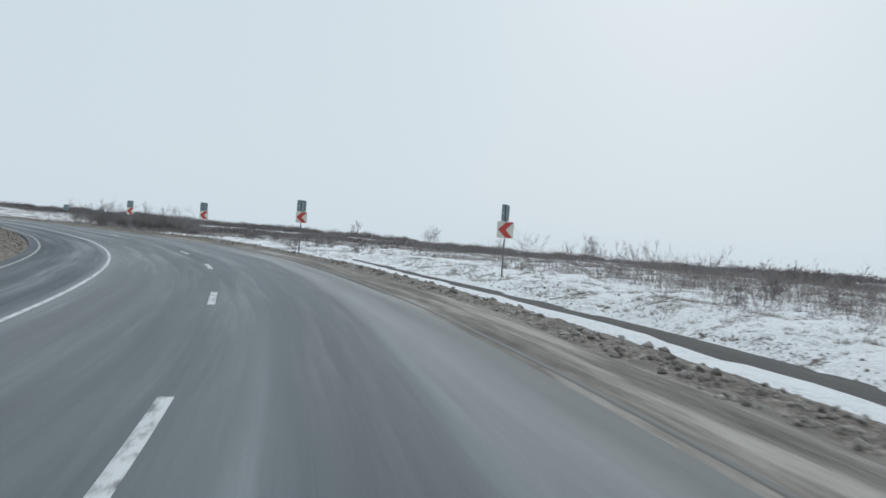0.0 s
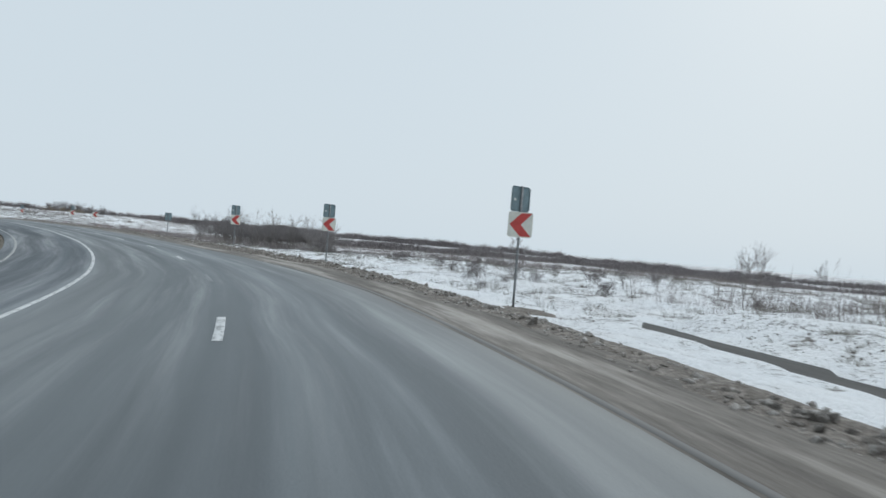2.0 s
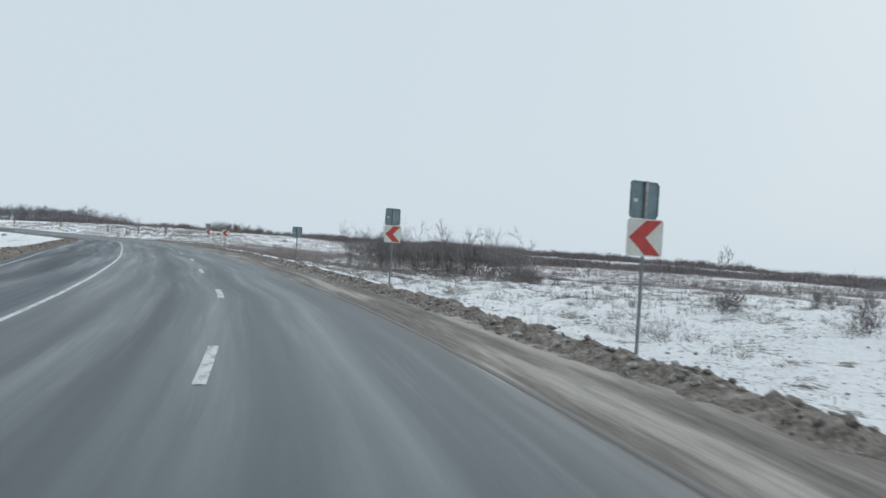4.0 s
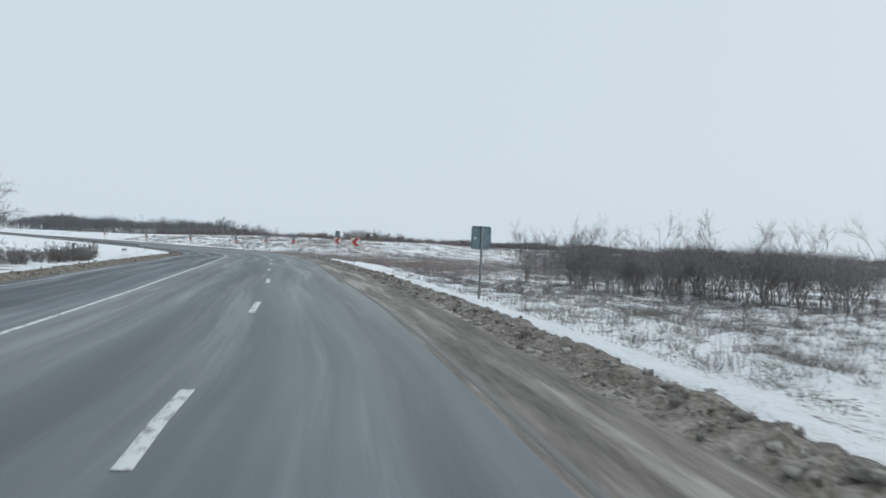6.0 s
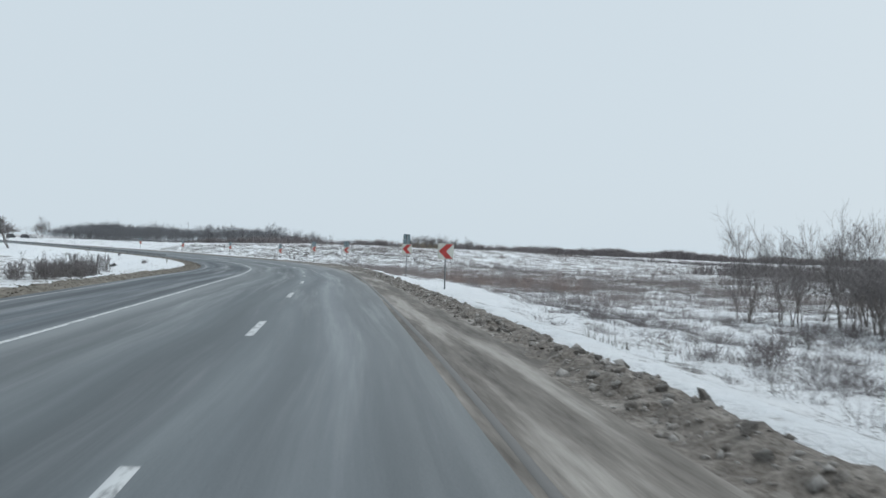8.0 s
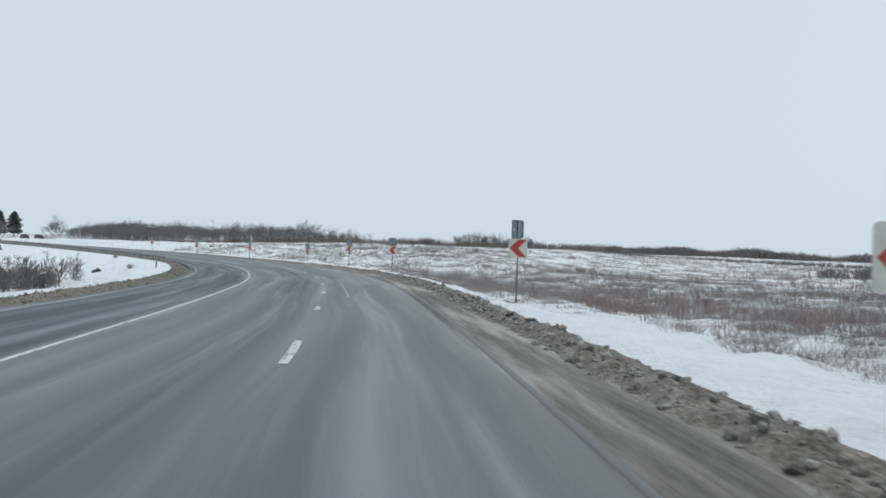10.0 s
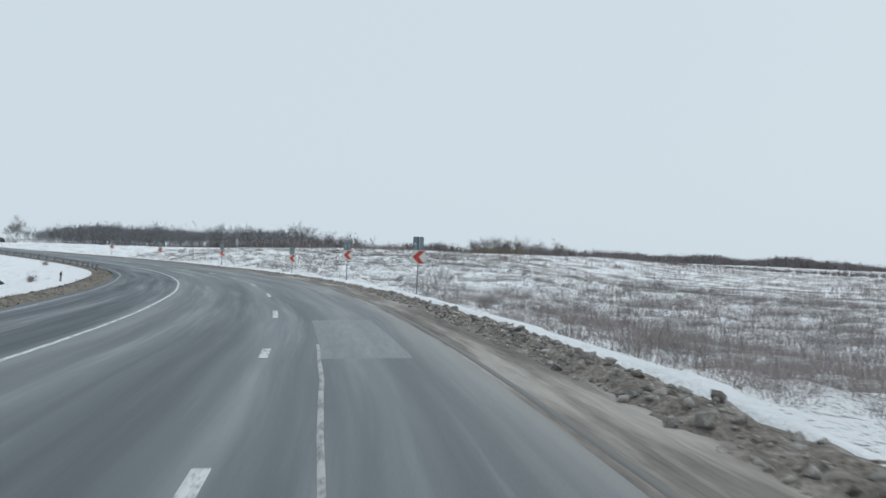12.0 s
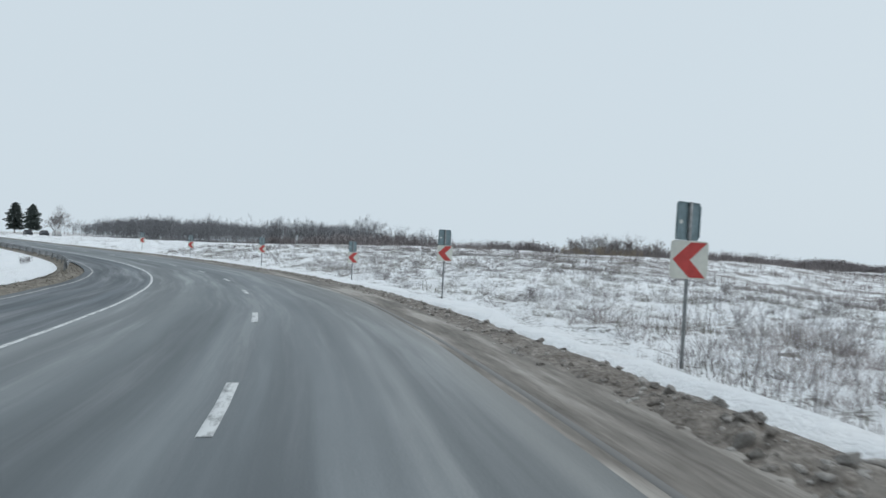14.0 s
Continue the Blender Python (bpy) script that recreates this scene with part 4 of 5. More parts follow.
def weeds(name, clumps, stems, s_range, n_range, tall, wide, k, label, floor=0.40, branch=3, lonely=0.25, mat=None):
    """Dry weeds: clumps of thin upright stalks with side shoots, thicker in patches."""
    r = np.random.default_rng(k)
    s_ = r.uniform(*s_range, clumps * 4)
    n_ = r.uniform(*n_range, clumps * 4)
    x, y = place(s_, n_)
    dens = fbm(x / 7.0, y / 7.0, 31, 2) * 0.66 + fbm(x / 1.6, y / 1.6, 36, 2) * 0.34
    bare = -0.07 * ss(150, 185, s_) * (1 - ss(195, 215, s_)) + (0.16 - 0.3 * (s_ < 48 - 1.2 * (n_ + 15)) * (n_ < -14.6) * (s_ < 56)) * (1 - ss(70, 105, s_)) * ss(-120, -80, n_) + 0.12 * ss(195, 225, s_) * ss(-40, -25, n_) * (n_ < 0)
    good = (dens > floor + 0.055 + bare + 0.10 * r.uniform(0, 1, len(x))) | (r.uniform(0, 1, len(x)) < lonely)
    good &= ~((n_ > -9.3) & (n_ < 0) & (s_ > 138) & (s_ < 165) & (r.uniform(0, 1, len(x)) < 0.985))
    good &= ~((n_ > tab(BERM, s_) - 2.3) & (n_ < 0))
    good &= ~((n_ > -15) & (n_ < 0) & (s_ > 160) & (s_ < 170 + 1.1 * (n_ + 7.5)) & (r.uniform(0, 1, len(x)) < 0.7))
    good &= ~((n_ > -26) & (n_ < 0) & (s_ > 90) & (s_ < 148) & (r.uniform(0, 1, len(x)) < 0.6))
    good &= ~((n_ > -14.6 - 1.2 * vnoise(s_ / 3, s_ * 0, 5)) & (n_ < 0) & (s_ < 48) & (r.uniform(0, 1, len(x)) < 0.985))
    good &= ~((n_ > tab(BERM, s_) - 5) & (n_ < 0) & (s_ > 205))
    ok = np.where(good)[0][:clumps]
    size = np.minimum(r.lognormal(-0.3, 0.5, len(ok)), 1.6) * (0.6 + dens[ok])
    count = r.integers(max(1, stems // 2), stems * 2, len(ok))
    i = np.repeat(np.arange(len(ok)), count)
    m = len(i)
    x, y, s_, n_, size = x[ok][i], y[ok][i], s_[ok][i], n_[ok][i], size[i]
    ang, rad = r.uniform(0, 6.283, m), np.sqrt(r.uniform(0, 1, m))
    x, y = x + np.cos(ang) * rad * 0.30 * size, y + np.sin(ang) * rad * 0.30 * size
    z = land(s_, n_, x, y) - 0.04
    h = r.uniform(*tall, m) * size * (1.1 - 0.45 * rad)
    w = r.uniform(*wide, m)
    lean = h * (0.06 + 0.4 * rad * r.uniform(0, 1, m))
    a = ang + r.normal(0, 0.6, m)
    foot = np.stack([x, y, z], 1)
    tip = np.stack([x + lean * np.cos(a), y + lean * np.sin(a), z + h], 1)
    vs = []

    def blade(p, q, w):
        b = r.uniform(0, 6.283, m)
        d = np.stack([w * np.cos(b), w * np.sin(b), 0 * w], 1)
        vs.append(np.stack([p - d, p + d, q], 1).reshape(-1, 3))
    blade(foot, tip, w)
    for j in range(branch):
        p = foot + (tip - foot) * r.uniform(0.3, 0.85, m)[:, None]
        g = r.uniform(0, 6.283, m)
        u = h * r.uniform(0.15, 0.35, m)
        blade(p, p + np.stack([np.cos(g) * u * 0.6, np.sin(g) * u * 0.6, u], 1), w * 0.8)
    v = np.concatenate(vs)
    f = np.arange(len(v)).reshape(-1, 3)
    return tagged(new(name, mesh_of(name, v, f, mat or REED)), label, "grass", kind="stuff")


DEAD_GRASS = twig_material("dead_grass", (0.155, 0.143, 0.118), (0.30, 0.28, 0.235))
weeds("dry_weeds", 9000, 9, (-10, 300), (-44, -5), (0.15, 0.6), (0.002, 0.0055), 31, "dry brown weeds poking through the snow", 0.425, 2, 0.04)
weeds("grass_tufts", 24000, 6, (-10, 300), (-40, -5), (0.05, 0.2), (0.007, 0.016), 61, "short dead grass tufts breaking the snow crust", 0.44, 0, 0.12, DEAD_GRASS)
weeds("tall_weeds", 27000, 4, (-30, 330), (-150, -44), (0.3, 0.75), (0.012, 0.03), 41, "taller dry weeds over the snowy field", 0.375, 1, 0.13)
RUST = twig_material("rusty_stalks", (0.24, 0.165, 0.14), (0.37, 0.27, 0.235))
STRAW = twig_material("straw", (0.30, 0.245, 0.18), (0.42, 0.35, 0.265))
weeds("rusty_weeds", 26, 16, (172, 178), (-19, -15), (0.4, 0.9), (0.004, 0.009), 71, "patch of rusty red-brown dry stalks", 0.0, 3, 1.0, RUST)
weeds("brown_stalks", 170, 12, (163, 176), (-19, -9), (0.5, 1.2), (0.004, 0.009), 72, "tall brown dry stalks behind the smooth snow", 0.40, 3, 0.3, RUST)
weeds("grey_stalks", 300, 10, (163, 184), (-22, -8), (0.4, 1.0), (0.004, 0.009), 73, "grey-brown dry stalks behind the smooth snow", 0.40, 3, 0.3)
weeds("straw_grass", 90, 12, (279, 292), (-79, -73), (0.8, 1.6), (0.02, 0.05), 81, "tall straw-coloured grass under a tree", 0.0, 2, 1.0, STRAW)
weeds("tall_stalks", 1100, 4, (150, 290), (-46, -6), (0.5, 1.15), (0.005, 0.011), 91, "tall dark dry stalks standing in the snow", 0.43, 3, 0.2, BRUSH)
weeds("verge_stalks", 500, 4, (95, 150), (-36, -7), (0.35, 0.9), (0.004, 0.009), 101, "dark dry stalks standing in the snow", 0.43, 3, 0.3, BRUSH)
weeds("tussocks", 2300, 12, (95, 215), (-34, -6), (0.14, 0.42), (0.004, 0.009), 111, "fuzzy tussocks of dead grass in the snow", 0.41, 1, 0.15)
weeds("upright_stalks", 4300, 3, (160, 300), (-52, -7), (0.25, 0.7), (0.007, 0.015), 191, "upright dead stalks all over the snowy field", 0.45, 1, 0.14, DEAD_GRASS)
weeds("standing_tufts", 1100, 8, (80, 130), (-34, -6), (0.12, 0.4), (0.005, 0.011), 201, "upright tufts of grey dead grass in the snow", 0.40, 1, 0.35, DEAD_GRASS)
weeds("bank_weeds", 1900, 7, (0, 56), (-38, -14.6), (0.4, 1.05), (0.004, 0.009), 171, "grey-brown weeds standing above the snowy bank", 0.36, 3, 0.1, REED)
weeds("inner_weeds", 500, 8, (60, 290), (14, 45), (0.1, 0.4), (0.005, 0.01), 51, "sparse dry weeds on the inner snow", 0.45, 1, 0.0)


def bushlets(name, count, s_range, n_range, reach, twigs, k, label, mat, floor=0.5, lonely=0.1, grain=5.0, bank=False):
    """Low round tangles of fine twigs, gathered in patches."""
    r = np.random.default_rng(k)
    s_, n_ = r.uniform(*s_range, count * 5), r.uniform(*n_range, count * 5)
    x, y = place(s_, n_)
    dens = fbm(x / grain, y / grain, k, 3)
    good = (dens > floor + 0.08 * r.uniform(-1, 1, len(x))) | (r.uniform(0, 1, len(x)) < lonely)
    good &= n_ < tab(BERM, s_) - 2.6 - 2.5 * ((s_ > 135) & (s_ < 168)) - 1.6 * (s_ > 205)
    good &= ~((n_ > (ditch_line(s_) - 1.2 if bank else -14.8)) & (s_ < 48))
    good &= ~((n_ > -15) & (s_ > 160) & (s_ < 170 + 1.1 * (n_ + 7.5)) & (r.uniform(0, 1, len(x)) < 0.8))
    ok = np.where(good)[0][:count]
    size = r.uniform(*reach, len(ok)) * (0.55 + 0.9 * dens[ok])
    i = np.repeat(np.arange(len(ok)), twigs)
    m = len(i)
    size, x, y, s_, n_ = size[i], x[ok][i], y[ok][i], s_[ok][i], n_[ok][i]
    a, q = r.uniform(0, 6.283, m), np.sqrt(r.uniform(0, 1, m)) * 0.55 * size
    foot = np.stack([x + np.cos(a) * q, y + np.sin(a) * q, land(s_, n_, x, y) - 0.05 + size * 0.35 * r.uniform(0, 1, m)], 1)
    d = np.stack([np.cos(a) * 0.55, np.sin(a) * 0.55, 0 * a + 0.75], 1) + r.normal(0, 0.35, (m, 3))
    tip = foot + d * (size * r.uniform(0.35, 0.95, m))[:, None]
    w = np.cross(d, r.normal(0, 1, (m, 3)))
    w *= (r.uniform(0.0025, 0.0055, m) / (np.linalg.norm(w, axis=1) + 1e-9))[:, None]
    v = np.stack([foot - w, foot + w, tip], 1).reshape(-1, 3)
    return tagged(new(name, mesh_of(name, v, np.arange(len(v)).reshape(-1, 3), mat)), label, "brush", kind="stuff")


bushlets("low_brush", 2000, (92, 150), (-36, -6), (0.14, 0.46), 44, 121, "low tangled grey-brown brush in the snow", BRUSH, 0.54, 0.1, 2.4)
bushlets("brown_brush", 1100, (150, 214), (-40, -6), (0.3, 0.9), 60, 139, "dense low brown brush over the snowy field", REED, 0.57, 0.1, 2.6)
bushlets("grey_tangles", 1500, (150, 300), (-42, -6), (0.3, 0.8), 62, 141, "grey tangles of dead weeds in the snow", BRUSH, 0.52, 0.1)
bushlets("slope_tufts", 2300, (212, 300), (-34, -6), (0.15, 0.42), 36, 151, "grey-brown tufts over the snowy slope", DEAD_GRASS, 0.53, 0.1, 3.0)
bushlets("verge_tussocks", 420, (80, 116), (-21, -6.4), (0.16, 0.42), 46, 211, "grey-brown tussocks of dead grass on the snowy verge", DEAD_GRASS, 0.5, 0.35, 2.0)
bushlets("verge_clumps", 650, (114, 142), (-27, -7.5), (0.18, 0.5), 44, 231, "purplish grey clumps of dead weeds in the snow", BRUSH, 0.5, 0.3, 2.2)
bushlets("near_tussocks", 420, (168, 192), (-16, -6.2), (0.2, 0.55), 46, 221, "brown-grey tussocks of dead grass behind the soil bank", REED, 0.5, 0.35, 2.0)
bushlets("field_tufts", 1000, (8, 85), (-42, -8), (0.15, 0.45), 44, 161, "grey tufts breaking through the snow", DEAD_GRASS, 0.56, 0.05, 2.5)

bushlets("bank_tufts", 1050, (-5, 47), (-13.2, -9.2), (0.07, 0.22), 30, 181, "flattened grey grass tufts on the snowy bank of the ditch", DEAD_GRASS, 0.53, 0.05, 1.1, True)


# ---------------------------------------------------------------- ploughed-up clods beside the road
def clod_mesh(seed, fine):
    r = np.random.default_rng(seed)
    bm = bmesh.new()
    for k in range(6 + 5 * fine):
        p = Vector(r.normal(0, 1, 3)).normalized() * r.uniform(0.6, 1.2)
        bm.verts.new((p.x, p.y, p.z * 0.7))
    bmesh.ops.convex_hull(bm, input=bm.verts[:])
    loose = [v for v in bm.verts if not v.link_faces]
    bmesh.ops.delete(bm, geom=loose, context="VERTS")
    me = bpy.data.meshes.new("clod")
    bm.to_mesh(me)
    bm.free()
    me.materials.append(CLOD)
    me.polygons.foreach_set("use_smooth", np.full(len(me.polygons), fine < 2))
    return me


def build_clods():
    r = np.random.default_rng(5)
    models = [clod_mesh(k, 1) for k in range(8)]
    close = [clod_mesh(k, 2) for k in range(8)]
    heap = new("clod_bank")
    tagged(heap, "bank of frozen soil and dirty snow clods ploughed off the road", "soil bank")
    data = []
    for k in range(15000):
        s_ = r.uniform(-5, 300)
        if r.uniform() < 0.72:
            n_ = float(tab(BERM, s_)) - abs(r.normal(0.5, 0.32)) + 0.1
            if s_ > 200 and r.uniform() < 0.6:
                continue
        else:
            n_ = float(tab(LEFT, s_)) + 0.6 + abs(r.normal(0.7, 0.5))
        data.append((s_, n_, min(0.12, 0.022 + r.exponential((0.028 if s_ < 160 else 0.038) if n_ < 0 else 0.012))))
    # crumbs of soil over the bank behind the ditch
    for k in range(3300):
        s_ = r.uniform(-10, 95)
        n_ = float(ditch_line(np.array(s_))) - 1.0 - min(r.exponential(1.1), 14) if s_ < 46 else float(tab(BERM, s_)) - 2.6 - r.uniform(0, 1) ** 1.5 * 16
        if vnoise(np.array(s_ / 2.5), np.array(n_ / 1.5), 52) > 0.42:
            data.append((s_, n_, min(0.06, 0.014 + r.exponential(0.016 if s_ < 46 else 0.011))))
    data = np.array(data)
    x, y = place(data[:, 0], data[:, 1])
    z = land(data[:, 0], data[:, 1], x, y)
    near = [i for i in range(len(data)) if data[i, 2] > 0.07 and -5 < data[i, 0] < 215 and data[i, 1] < 0 and data[i, 1] > tab(BERM, data[i, 0]) - 2.4][:300]
    chosen = set(int(i) for i in near)
    for i in near:
        m = pose(x[i], y[i], z[i] + data[i, 2] * 0.25, r.uniform(-40, 40), r.uniform(-40, 40), r.uniform(0, 360)) @ Matrix.Diagonal((data[i, 2] * 1.2, data[i, 2], data[i, 2], 1))
        child("clod", close[i % 8], heap, "", m)
    base = []
    for me in models:
        v = np.array([q.co[:] for q in me.vertices])
        f = np.array([q.vertices[:] for q in me.polygons])
        base.append((v, f))
    group = np.where(data[:, 1] > 0, 2, np.where(data[:, 1] < tab(BERM, data[:, 0]) - 2.4, 1, 0))
    for side, mat in enumerate((CLOD, RIM, BROWN_RIM)):
        vs, fs, o = [], [], 0
        for i in range(len(data)):
            if i in chosen or group[i] != side:
                continue
            v, f = base[i % 8]
            a = r.uniform(0, 6.283)
            c, q = math.cos(a), math.sin(a)
            w = v * data[i, 2]
            vs.append(np.stack([w[:, 0] * c - w[:, 1] * q + x[i], w[:, 0] * q + w[:, 1] * c + y[i], w[:, 2] + z[i] + data[i, 2] * 0.2], 1))
            fs.append(f + o)
            o += len(v)
        tagged(child("clod_litter", mesh_of("clod_litter", np.concatenate(vs), np.concatenate(fs), mat, None, True), heap), kind="stuff")


build_clods()


# ---------------------------------------------------------------- single trees
def tree_at(seed, x, y, height, label, depth=3, spread=0.7, r=0.12, kids=(4, 6), thin=0.012, stems=1, splay=0.25):
    ob = shrub("bare_tree", seed, height, stems, depth, spread, r, label, "tree", kids, thin, splay)
    ob.matrix_basis = pose(x, y, spot(x, y), 0, 0, seed * 37 % 360)
    return ob


tree_at(401, -91.8, 109.4, 11.3, "tall bare tree on the snowy inner field", 4, 0.75, 0.2, (4, 6), 0.012)
tree_at(402, -223, 193, 8.5, "bare tree beside the far stretch of road", 3, 0.75, 0.16, (5, 7), 0.03, 2)
tree_at(403, -289, 239, 6.5, "round bare tree near the far wood", 3, 0.8, 0.08, (5, 8), 0.013, 4)
tree_at(404, -1.8, 67.9, 1.8, "small bare tree in the snowy field", 3, 0.4, 0.018, (4, 7), 0.0032, 3, 0.08)
tree_at(405, 1.8, 58.8, 2.4, "small bare tree in the snowy field", 3, 0.4, 0.018, (4, 7), 0.0032, 3, 0.08)
tree_at(406, -13, 214, 5.2, "bare tree far out in the field", 3, 0.38, 0.05, (4, 6), 0.012, 3)
tree_at(407, 14, 60, 2.4, "small bare tree in the snowy field", 3, 0.4, 0.018, (4, 7), 0.0032, 3, 0.08)
for k in range(5):
    tree_at(440 + k, -173 + 2.6 * k, 275 + (k * 7 % 3), 3.0 + 0.5 * (k % 3), "broad leafless bush on the skyline of the slope", 2, 0.7, 0.03, (5, 8), 0.012, 9)

slender = [shrub("bare_tree", 420 + k, 4.6, 3, 3, 0.4, 0.04, "thin bare tree rising out of the thicket", "tree", (4, 7), 0.004, 0.12) for k in range(4)]
groves = [(-55.0, 135.6), (-54.0, 137.4), (-53.2, 135.8), (-52.2, 137.8), (-51.2, 135.4), (-50.2, 136.8), (-46.0, 127.5), (-44.8, 129.0), (-43.4, 126.6), (-42.2, 128.4),
          (-39.6, 117.5), (-38.4, 119.8), (-37.2, 116.4), (-36.0, 118.6), (-34.6, 115.2), (-33.2, 117.0), (-31.6, 113.0), (-30.2, 115.4)]
scatter_shrubs(slender[:2], groves[:6], rng, "trees of the thicket", (0.85, 1.05))
scatter_shrubs(slender[2:], groves[6:], rng, "trees of the thicket", (0.68, 0.88))
tree_at(430, -26.9, 101.3, 1.55, "broad leafless brown bush in the snow", 3, 0.5, 0.016, (4, 6), 0.0045, 20, 0.95)


def fir(x, y, height, seed):
    """A dark conifer: trunk and tiers of drooping, ragged boughs."""
    r = np.random.default_rng(seed)
    ob = new("fir_tree")
    wood, needles = Sticks(), Sticks()
    wood.add(np.array([0, 0, -0.3]), np.array([0, 0, height * 0.97]), 0.2, 0.03)
    z = height * 0.2
    while z < height * 0.97:
        u = (z / height - 0.2) / 0.8
        reach = 3.3 * math.sin(math.pi * (0.28 + 0.72 * u)) ** 0.8 * r.uniform(0.75, 1.1) + 0.2
        for k in range(14):
            a = r.uniform(0, 6.283)
            q = reach * r.uniform(0.6, 1.05)
            p0 = np.array([0, 0, z])
            p1 = np.array([math.cos(a) * q, math.sin(a) * q, z - 0.25 * q + r.normal(0, 0.1)])
            needles.add(p0, p1, 0.24, 0.1)
            for j in range(4):
                m = p0 + (p1 - p0) * r.uniform(0.4, 1)
                needles.add(m, m + np.array([r.normal(0, 0.35), r.normal(0, 0.35), -0.28]), 0.14, 0.04)
        z += height * 0.045
    child("trunk", wood.mesh("trunk", BARK), ob)
    child("crown", needles.mesh("crown", FIR), ob)
    ob.matrix_basis = pose(x, y, spot(x, y))
    return tagged(ob, "dark green fir tree beyond the far road", "tree", "firs beyond the road")


fir(-365.2, 259, 10.0, 1)
fir(-361.5, 262.7, 9.7, 2)


# ---------------------------------------------------------------- guard rail, marker post, far cars
def guard_rail():
    ob = new("guard_rail")
    s_ = np.arange(247, 396, 1.0)
    prof = [(0.0, 0.36), (0.05, 0.42), (0.05, 0.47), (0.0, 0.51), (0.05, 0.55), (0.05, 0.60), (0.0, 0.66), (-0.012, 0.66), (-0.012, 0.36)]
    vs = []
    for q in s_:
        for a, b in prof:
            n_ = float(tab(LEFT, q)) + 1.5 - a
            x, y = place(q, n_)
            vs.append((float(x), float(y), float(deck(q, float(tab(LEFT, q)))) + b - 0.02))
    k = len(prof)
    fs = []
    for i in range(len(s_) - 1):
        for j in range(k):
            fs.append((i * k + j, i * k + (j + 1) % k, (i + 1) * k + (j + 1) % k, (i + 1) * k + j))
    child("beam", mesh_of("beam", vs, fs, RAIL), ob, "long dark steel beam")
    pm = bpy.data.meshes.new("rail_post")
    bm = box(0.1, 0.12, 1.1, (0, 0, 0.1), 0.008)
    bm.to_mesh(pm)
    bm.free()
    pm.materials.append(RAIL)
    for q in np.arange(247.5, 395, 4.0):
        n_ = float(tab(LEFT, q)) + 1.6
        x, y = place(q, n_)
        child("rail_post", pm, ob, "", pose(float(x), float(y), float(deck(q, n_)), 0, 0, float(np.degrees(np.interp(q, AX_S, AX_H)))))
    tagged(ob, "dark weathered steel guard rail along the inner bend", "guard rail")


RAIL = plain("weathered_rail", (0.24, 0.245, 0.25), 0.6, 0.3, 0.3, 3)
guard_rail()

PLASTIC_WHITE = plain("marker_body", (0.30, 0.26, 0.24), 0.6, 0, 0.3)
BLACK = plain("dull_black", (0.02, 0.02, 0.022), 0.6)


def marker_post(x, y):
    ob = new("marker_post")
    ob.matrix_basis = pose(x, y, spot(x, y), 0, 2, 40)
    part("body", box(0.12, 0.10, 0.95, (0, 0, 0.22), 0.015), PLASTIC_WHITE, ob)
    part("band", box(0.126, 0.106, 0.16, (0, 0, 0.5)), BLACK, ob, "black band")
    tagged(ob, "short dirty grey-brown roadside marker post with black band", "marker post")


marker_post(-136.0, 167.0)


def dark_bag(x, y):
    """A slumped sack with a gathered neck."""
    r = np.random.default_rng(12)
    bm = bmesh.new()
    bmesh.ops.create_icosphere(bm, subdivisions=3, radius=1)
    for v in bm.verts:
        d = v.co.copy()
        k = 1 + 0.16 * math.sin(4 * d.x + 2 * d.y) + 0.12 * math.sin(5 * d.y - 3 * d.z) + r.normal(0, 0.02)
        v.co = Vector((d.x * 0.62 * k, d.y * 0.42 * k, max(d.z, -0.45) * 0.34 * k + 0.12))
        if d.z > 0.8:
            v.co.z += 0.12 * (d.z - 0.8) / 0.2
    ob = new("sack")
    ob.matrix_basis = pose(x, y, spot(x, y), 0, 0, 35)
    part("body", bm, BLACK, ob, "", True)
    neck = bmesh.new()
    bmesh.ops.create_cone(neck, cap_ends=True, segments=9, radius1=0.05, radius2=0.11, depth=0.12, matrix=Matrix.Translation((0.02, 0, 0.58)))
    part("neck", neck, BLACK, ob)
    tagged(ob, "black sack lying on the snowy inner slope", "sack")


dark_bag(-153.8, 171.3)


GLASS = plain("dark_car_glass", (0.03, 0.035, 0.04), 0.15)
PAINT_DARK = plain("dark_car_paint", (0.03, 0.033, 0.04), 0.35, 0, 0.3)
PAINT_PALE = plain("pale_car_paint", (0.5, 0.5, 0.5), 0.35, 0, 0.2)


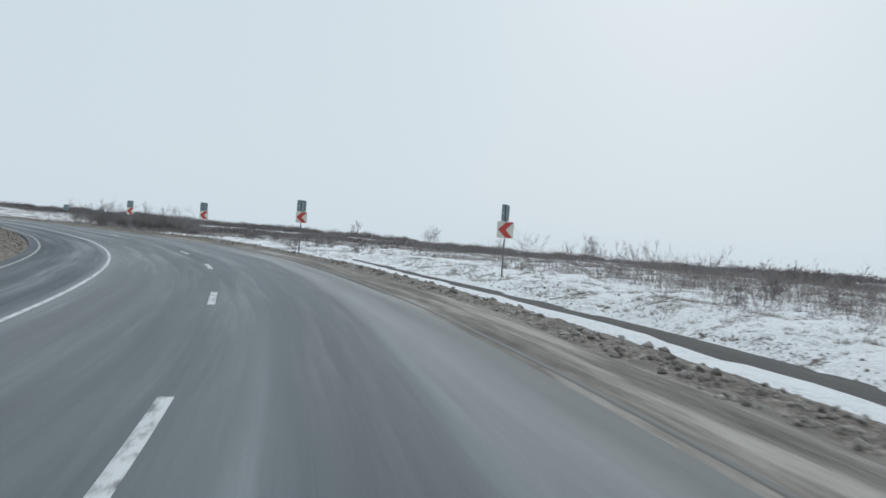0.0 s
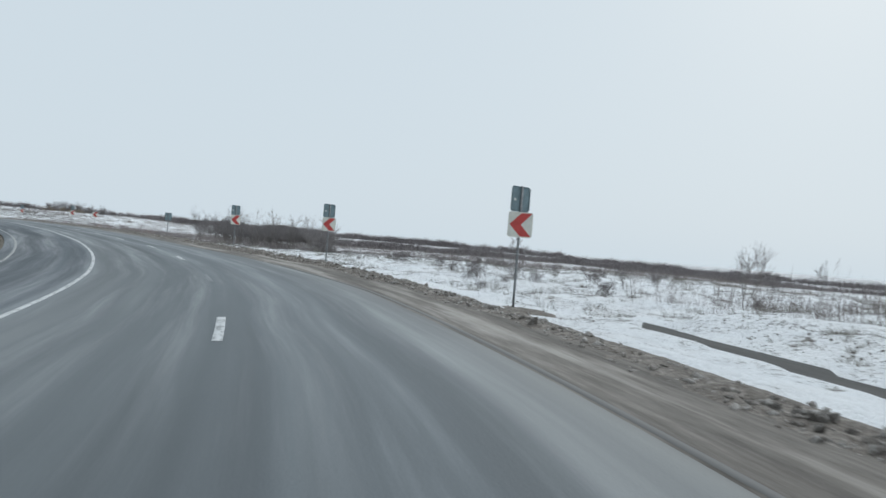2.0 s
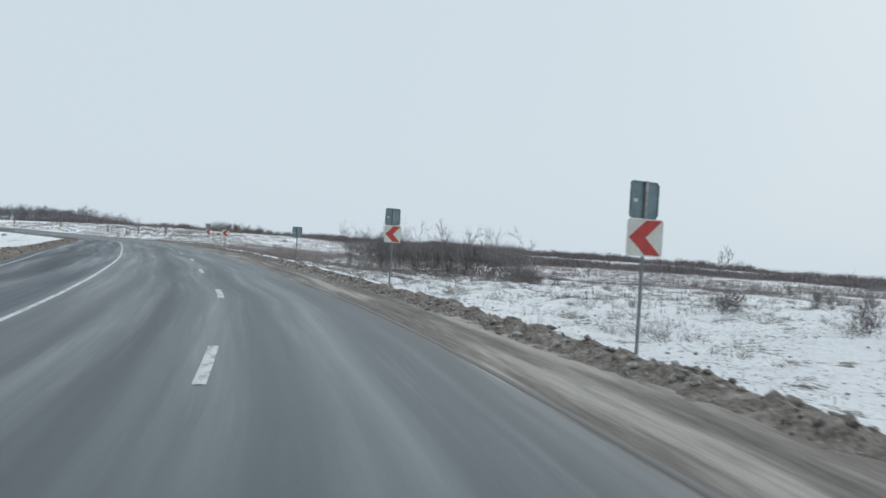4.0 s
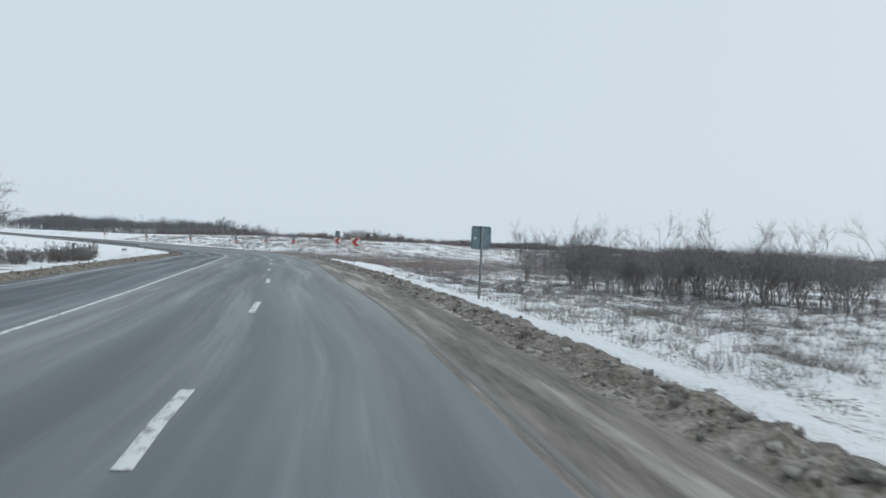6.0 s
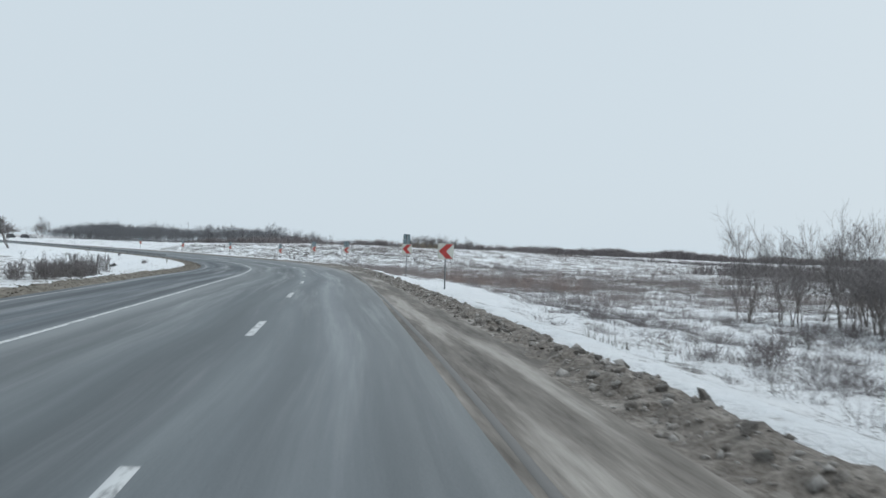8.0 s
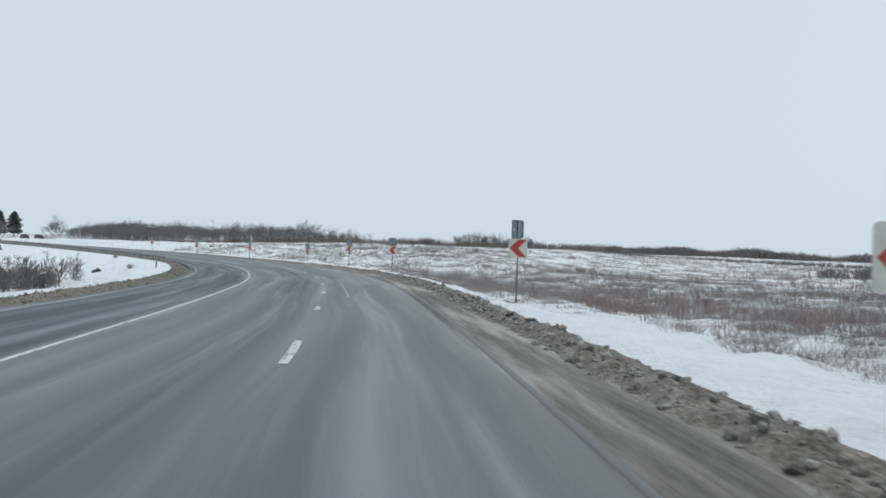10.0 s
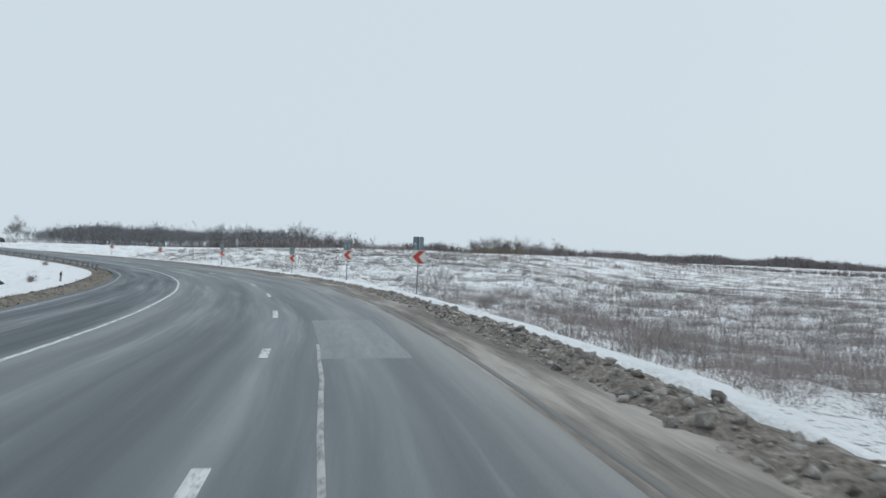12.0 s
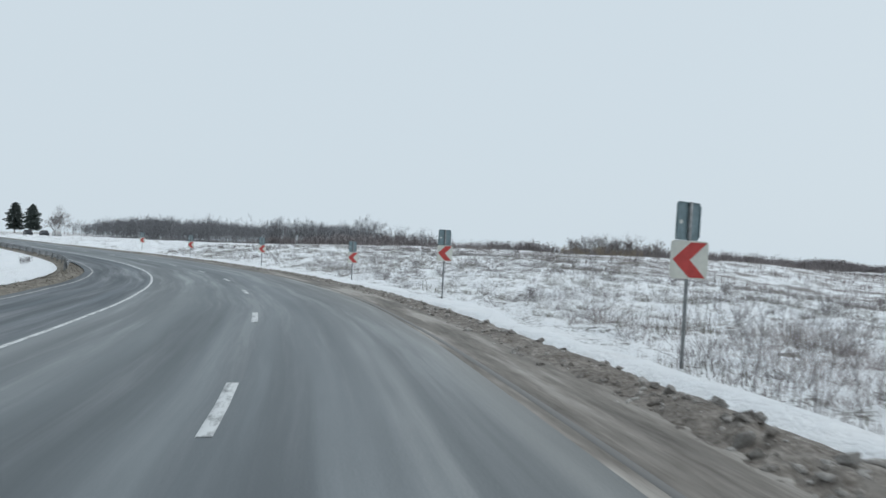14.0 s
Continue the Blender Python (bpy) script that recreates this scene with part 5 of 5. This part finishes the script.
def car(x, y, paint, label):
    """A small saloon: lofted body and cabin, windows and four wheels."""
    ob = new("car")

    def loft(sections):
        bm = bmesh.new()
        rings = [[bm.verts.new((sx * w, y, z)) for sx, w, z in ring] for y, ring in sections]
        for a, b in zip(rings, rings[1:]):
            for i in range(len(a)):
                j = (i + 1) % len(a)
                bm.faces.new((a[i], a[j], b[j], b[i]))
        bm.faces.new(rings[0][::-1])
        bm.faces.new(rings[-1])
        bmesh.ops.recalc_face_normals(bm, faces=bm.faces)
        return bm

    def ring(w, z0, z1, round_=0.08):
        return [(-1, w - round_, z0), (1, w - round_, z0), (1, w, z0 + round_), (1, w, z1 - round_), (1, w - round_, z1), (-1, w - round_, z1), (-1, w, z1 - round_), (-1, w, z0 + round_)]
    part("body", loft([(-2.1, ring(0.72, 0.35, 0.72)), (-1.9, ring(0.82, 0.25, 0.82)), (-0.6, ring(0.85, 0.22, 0.9)), (1.0, ring(0.85, 0.22, 0.92)), (1.9, ring(0.83, 0.25, 0.9)), (2.1, ring(0.74, 0.35, 0.78))]), paint, ob)
    cabin = part("cabin", loft([(-0.95, ring(0.78, 0.86, 1.0, 0.05)), (-0.3, ring(0.66, 0.86, 1.4, 0.06)), (0.9, ring(0.66, 0.86, 1.42, 0.06)), (1.6, ring(0.78, 0.86, 1.0, 0.05))]), paint, ob)
    for sx in (-1, 1):
        part("side_window", box(0.02, 1.15, 0.34, (sx * 0.675, 0.3, 1.16), 0.005), GLASS, cabin)
    for wx in (-0.74, 0.74):
        for wy in (-1.3, 1.3):
            bm = bmesh.new()
            bmesh.ops.create_cone(bm, cap_ends=True, segments=16, radius1=0.31, radius2=0.31, depth=0.2, matrix=Matrix.Translation((wx, wy, 0.31)) @ Matrix.Rotation(radians(90), 4, "Y"))
            bmesh.ops.bevel(bm, geom=[e for e in bm.edges if len(e.link_faces) == 2 and abs(e.calc_face_angle(0)) > 1], offset=0.03, segments=1, affect="EDGES")
            part("wheel", bm, BLACK, ob)
    ob.matrix_basis = pose(x, y, spot(x, y), 0, 0, 78)
    return tagged(ob, label, "car", "cars beyond the bend")


car(-304.6, 242.5, PAINT_DARK, "small dark car standing beyond the bend")
car(-309.5, 240.6, PAINT_DARK, "small dark car standing beyond the bend")
car(-307.5, 246.8, PAINT_PALE, "small pale car standing beyond the bend")


def soil_mound(x, y, w, h, seed):
    """A low heap of dug-up soil round the foot of a post."""
    r = np.random.default_rng(seed)
    rings, seg = 6, 20
    vs, fs = [], []
    for i in range(rings + 1):
        for k in range(seg):
            a = k * 6.283 / seg
            q = w * (i / rings) * (1 + 0.25 * math.sin(2 * a + seed) + r.normal(0, 0.05))
            px, py = x + math.cos(a) * q, y + math.sin(a) * q * 0.8
            vs.append((px, py, spot(px, py) + 0.02 + h * (1 - (i / rings) ** 2) + r.normal(0, 0.012) - 0.03 * (i == rings)))
    for i in range(rings):
        for k in range(seg):
            j = (k + 1) % seg
            fs.append((i * seg + k, (i + 1) * seg + k, (i + 1) * seg + j, i * seg + j))
    ob = new("soil_mound", mesh_of("soil_mound", vs, fs, RIM, None, True))
    tagged(ob, "low brown heap of soil at the foot of a sign post", "soil", kind="structure")


soil_mound(-6.3, 49.8, 1.0, 0.07, 3)
soil_mound(-80.3, 144.0, 0.6, 0.03, 4)
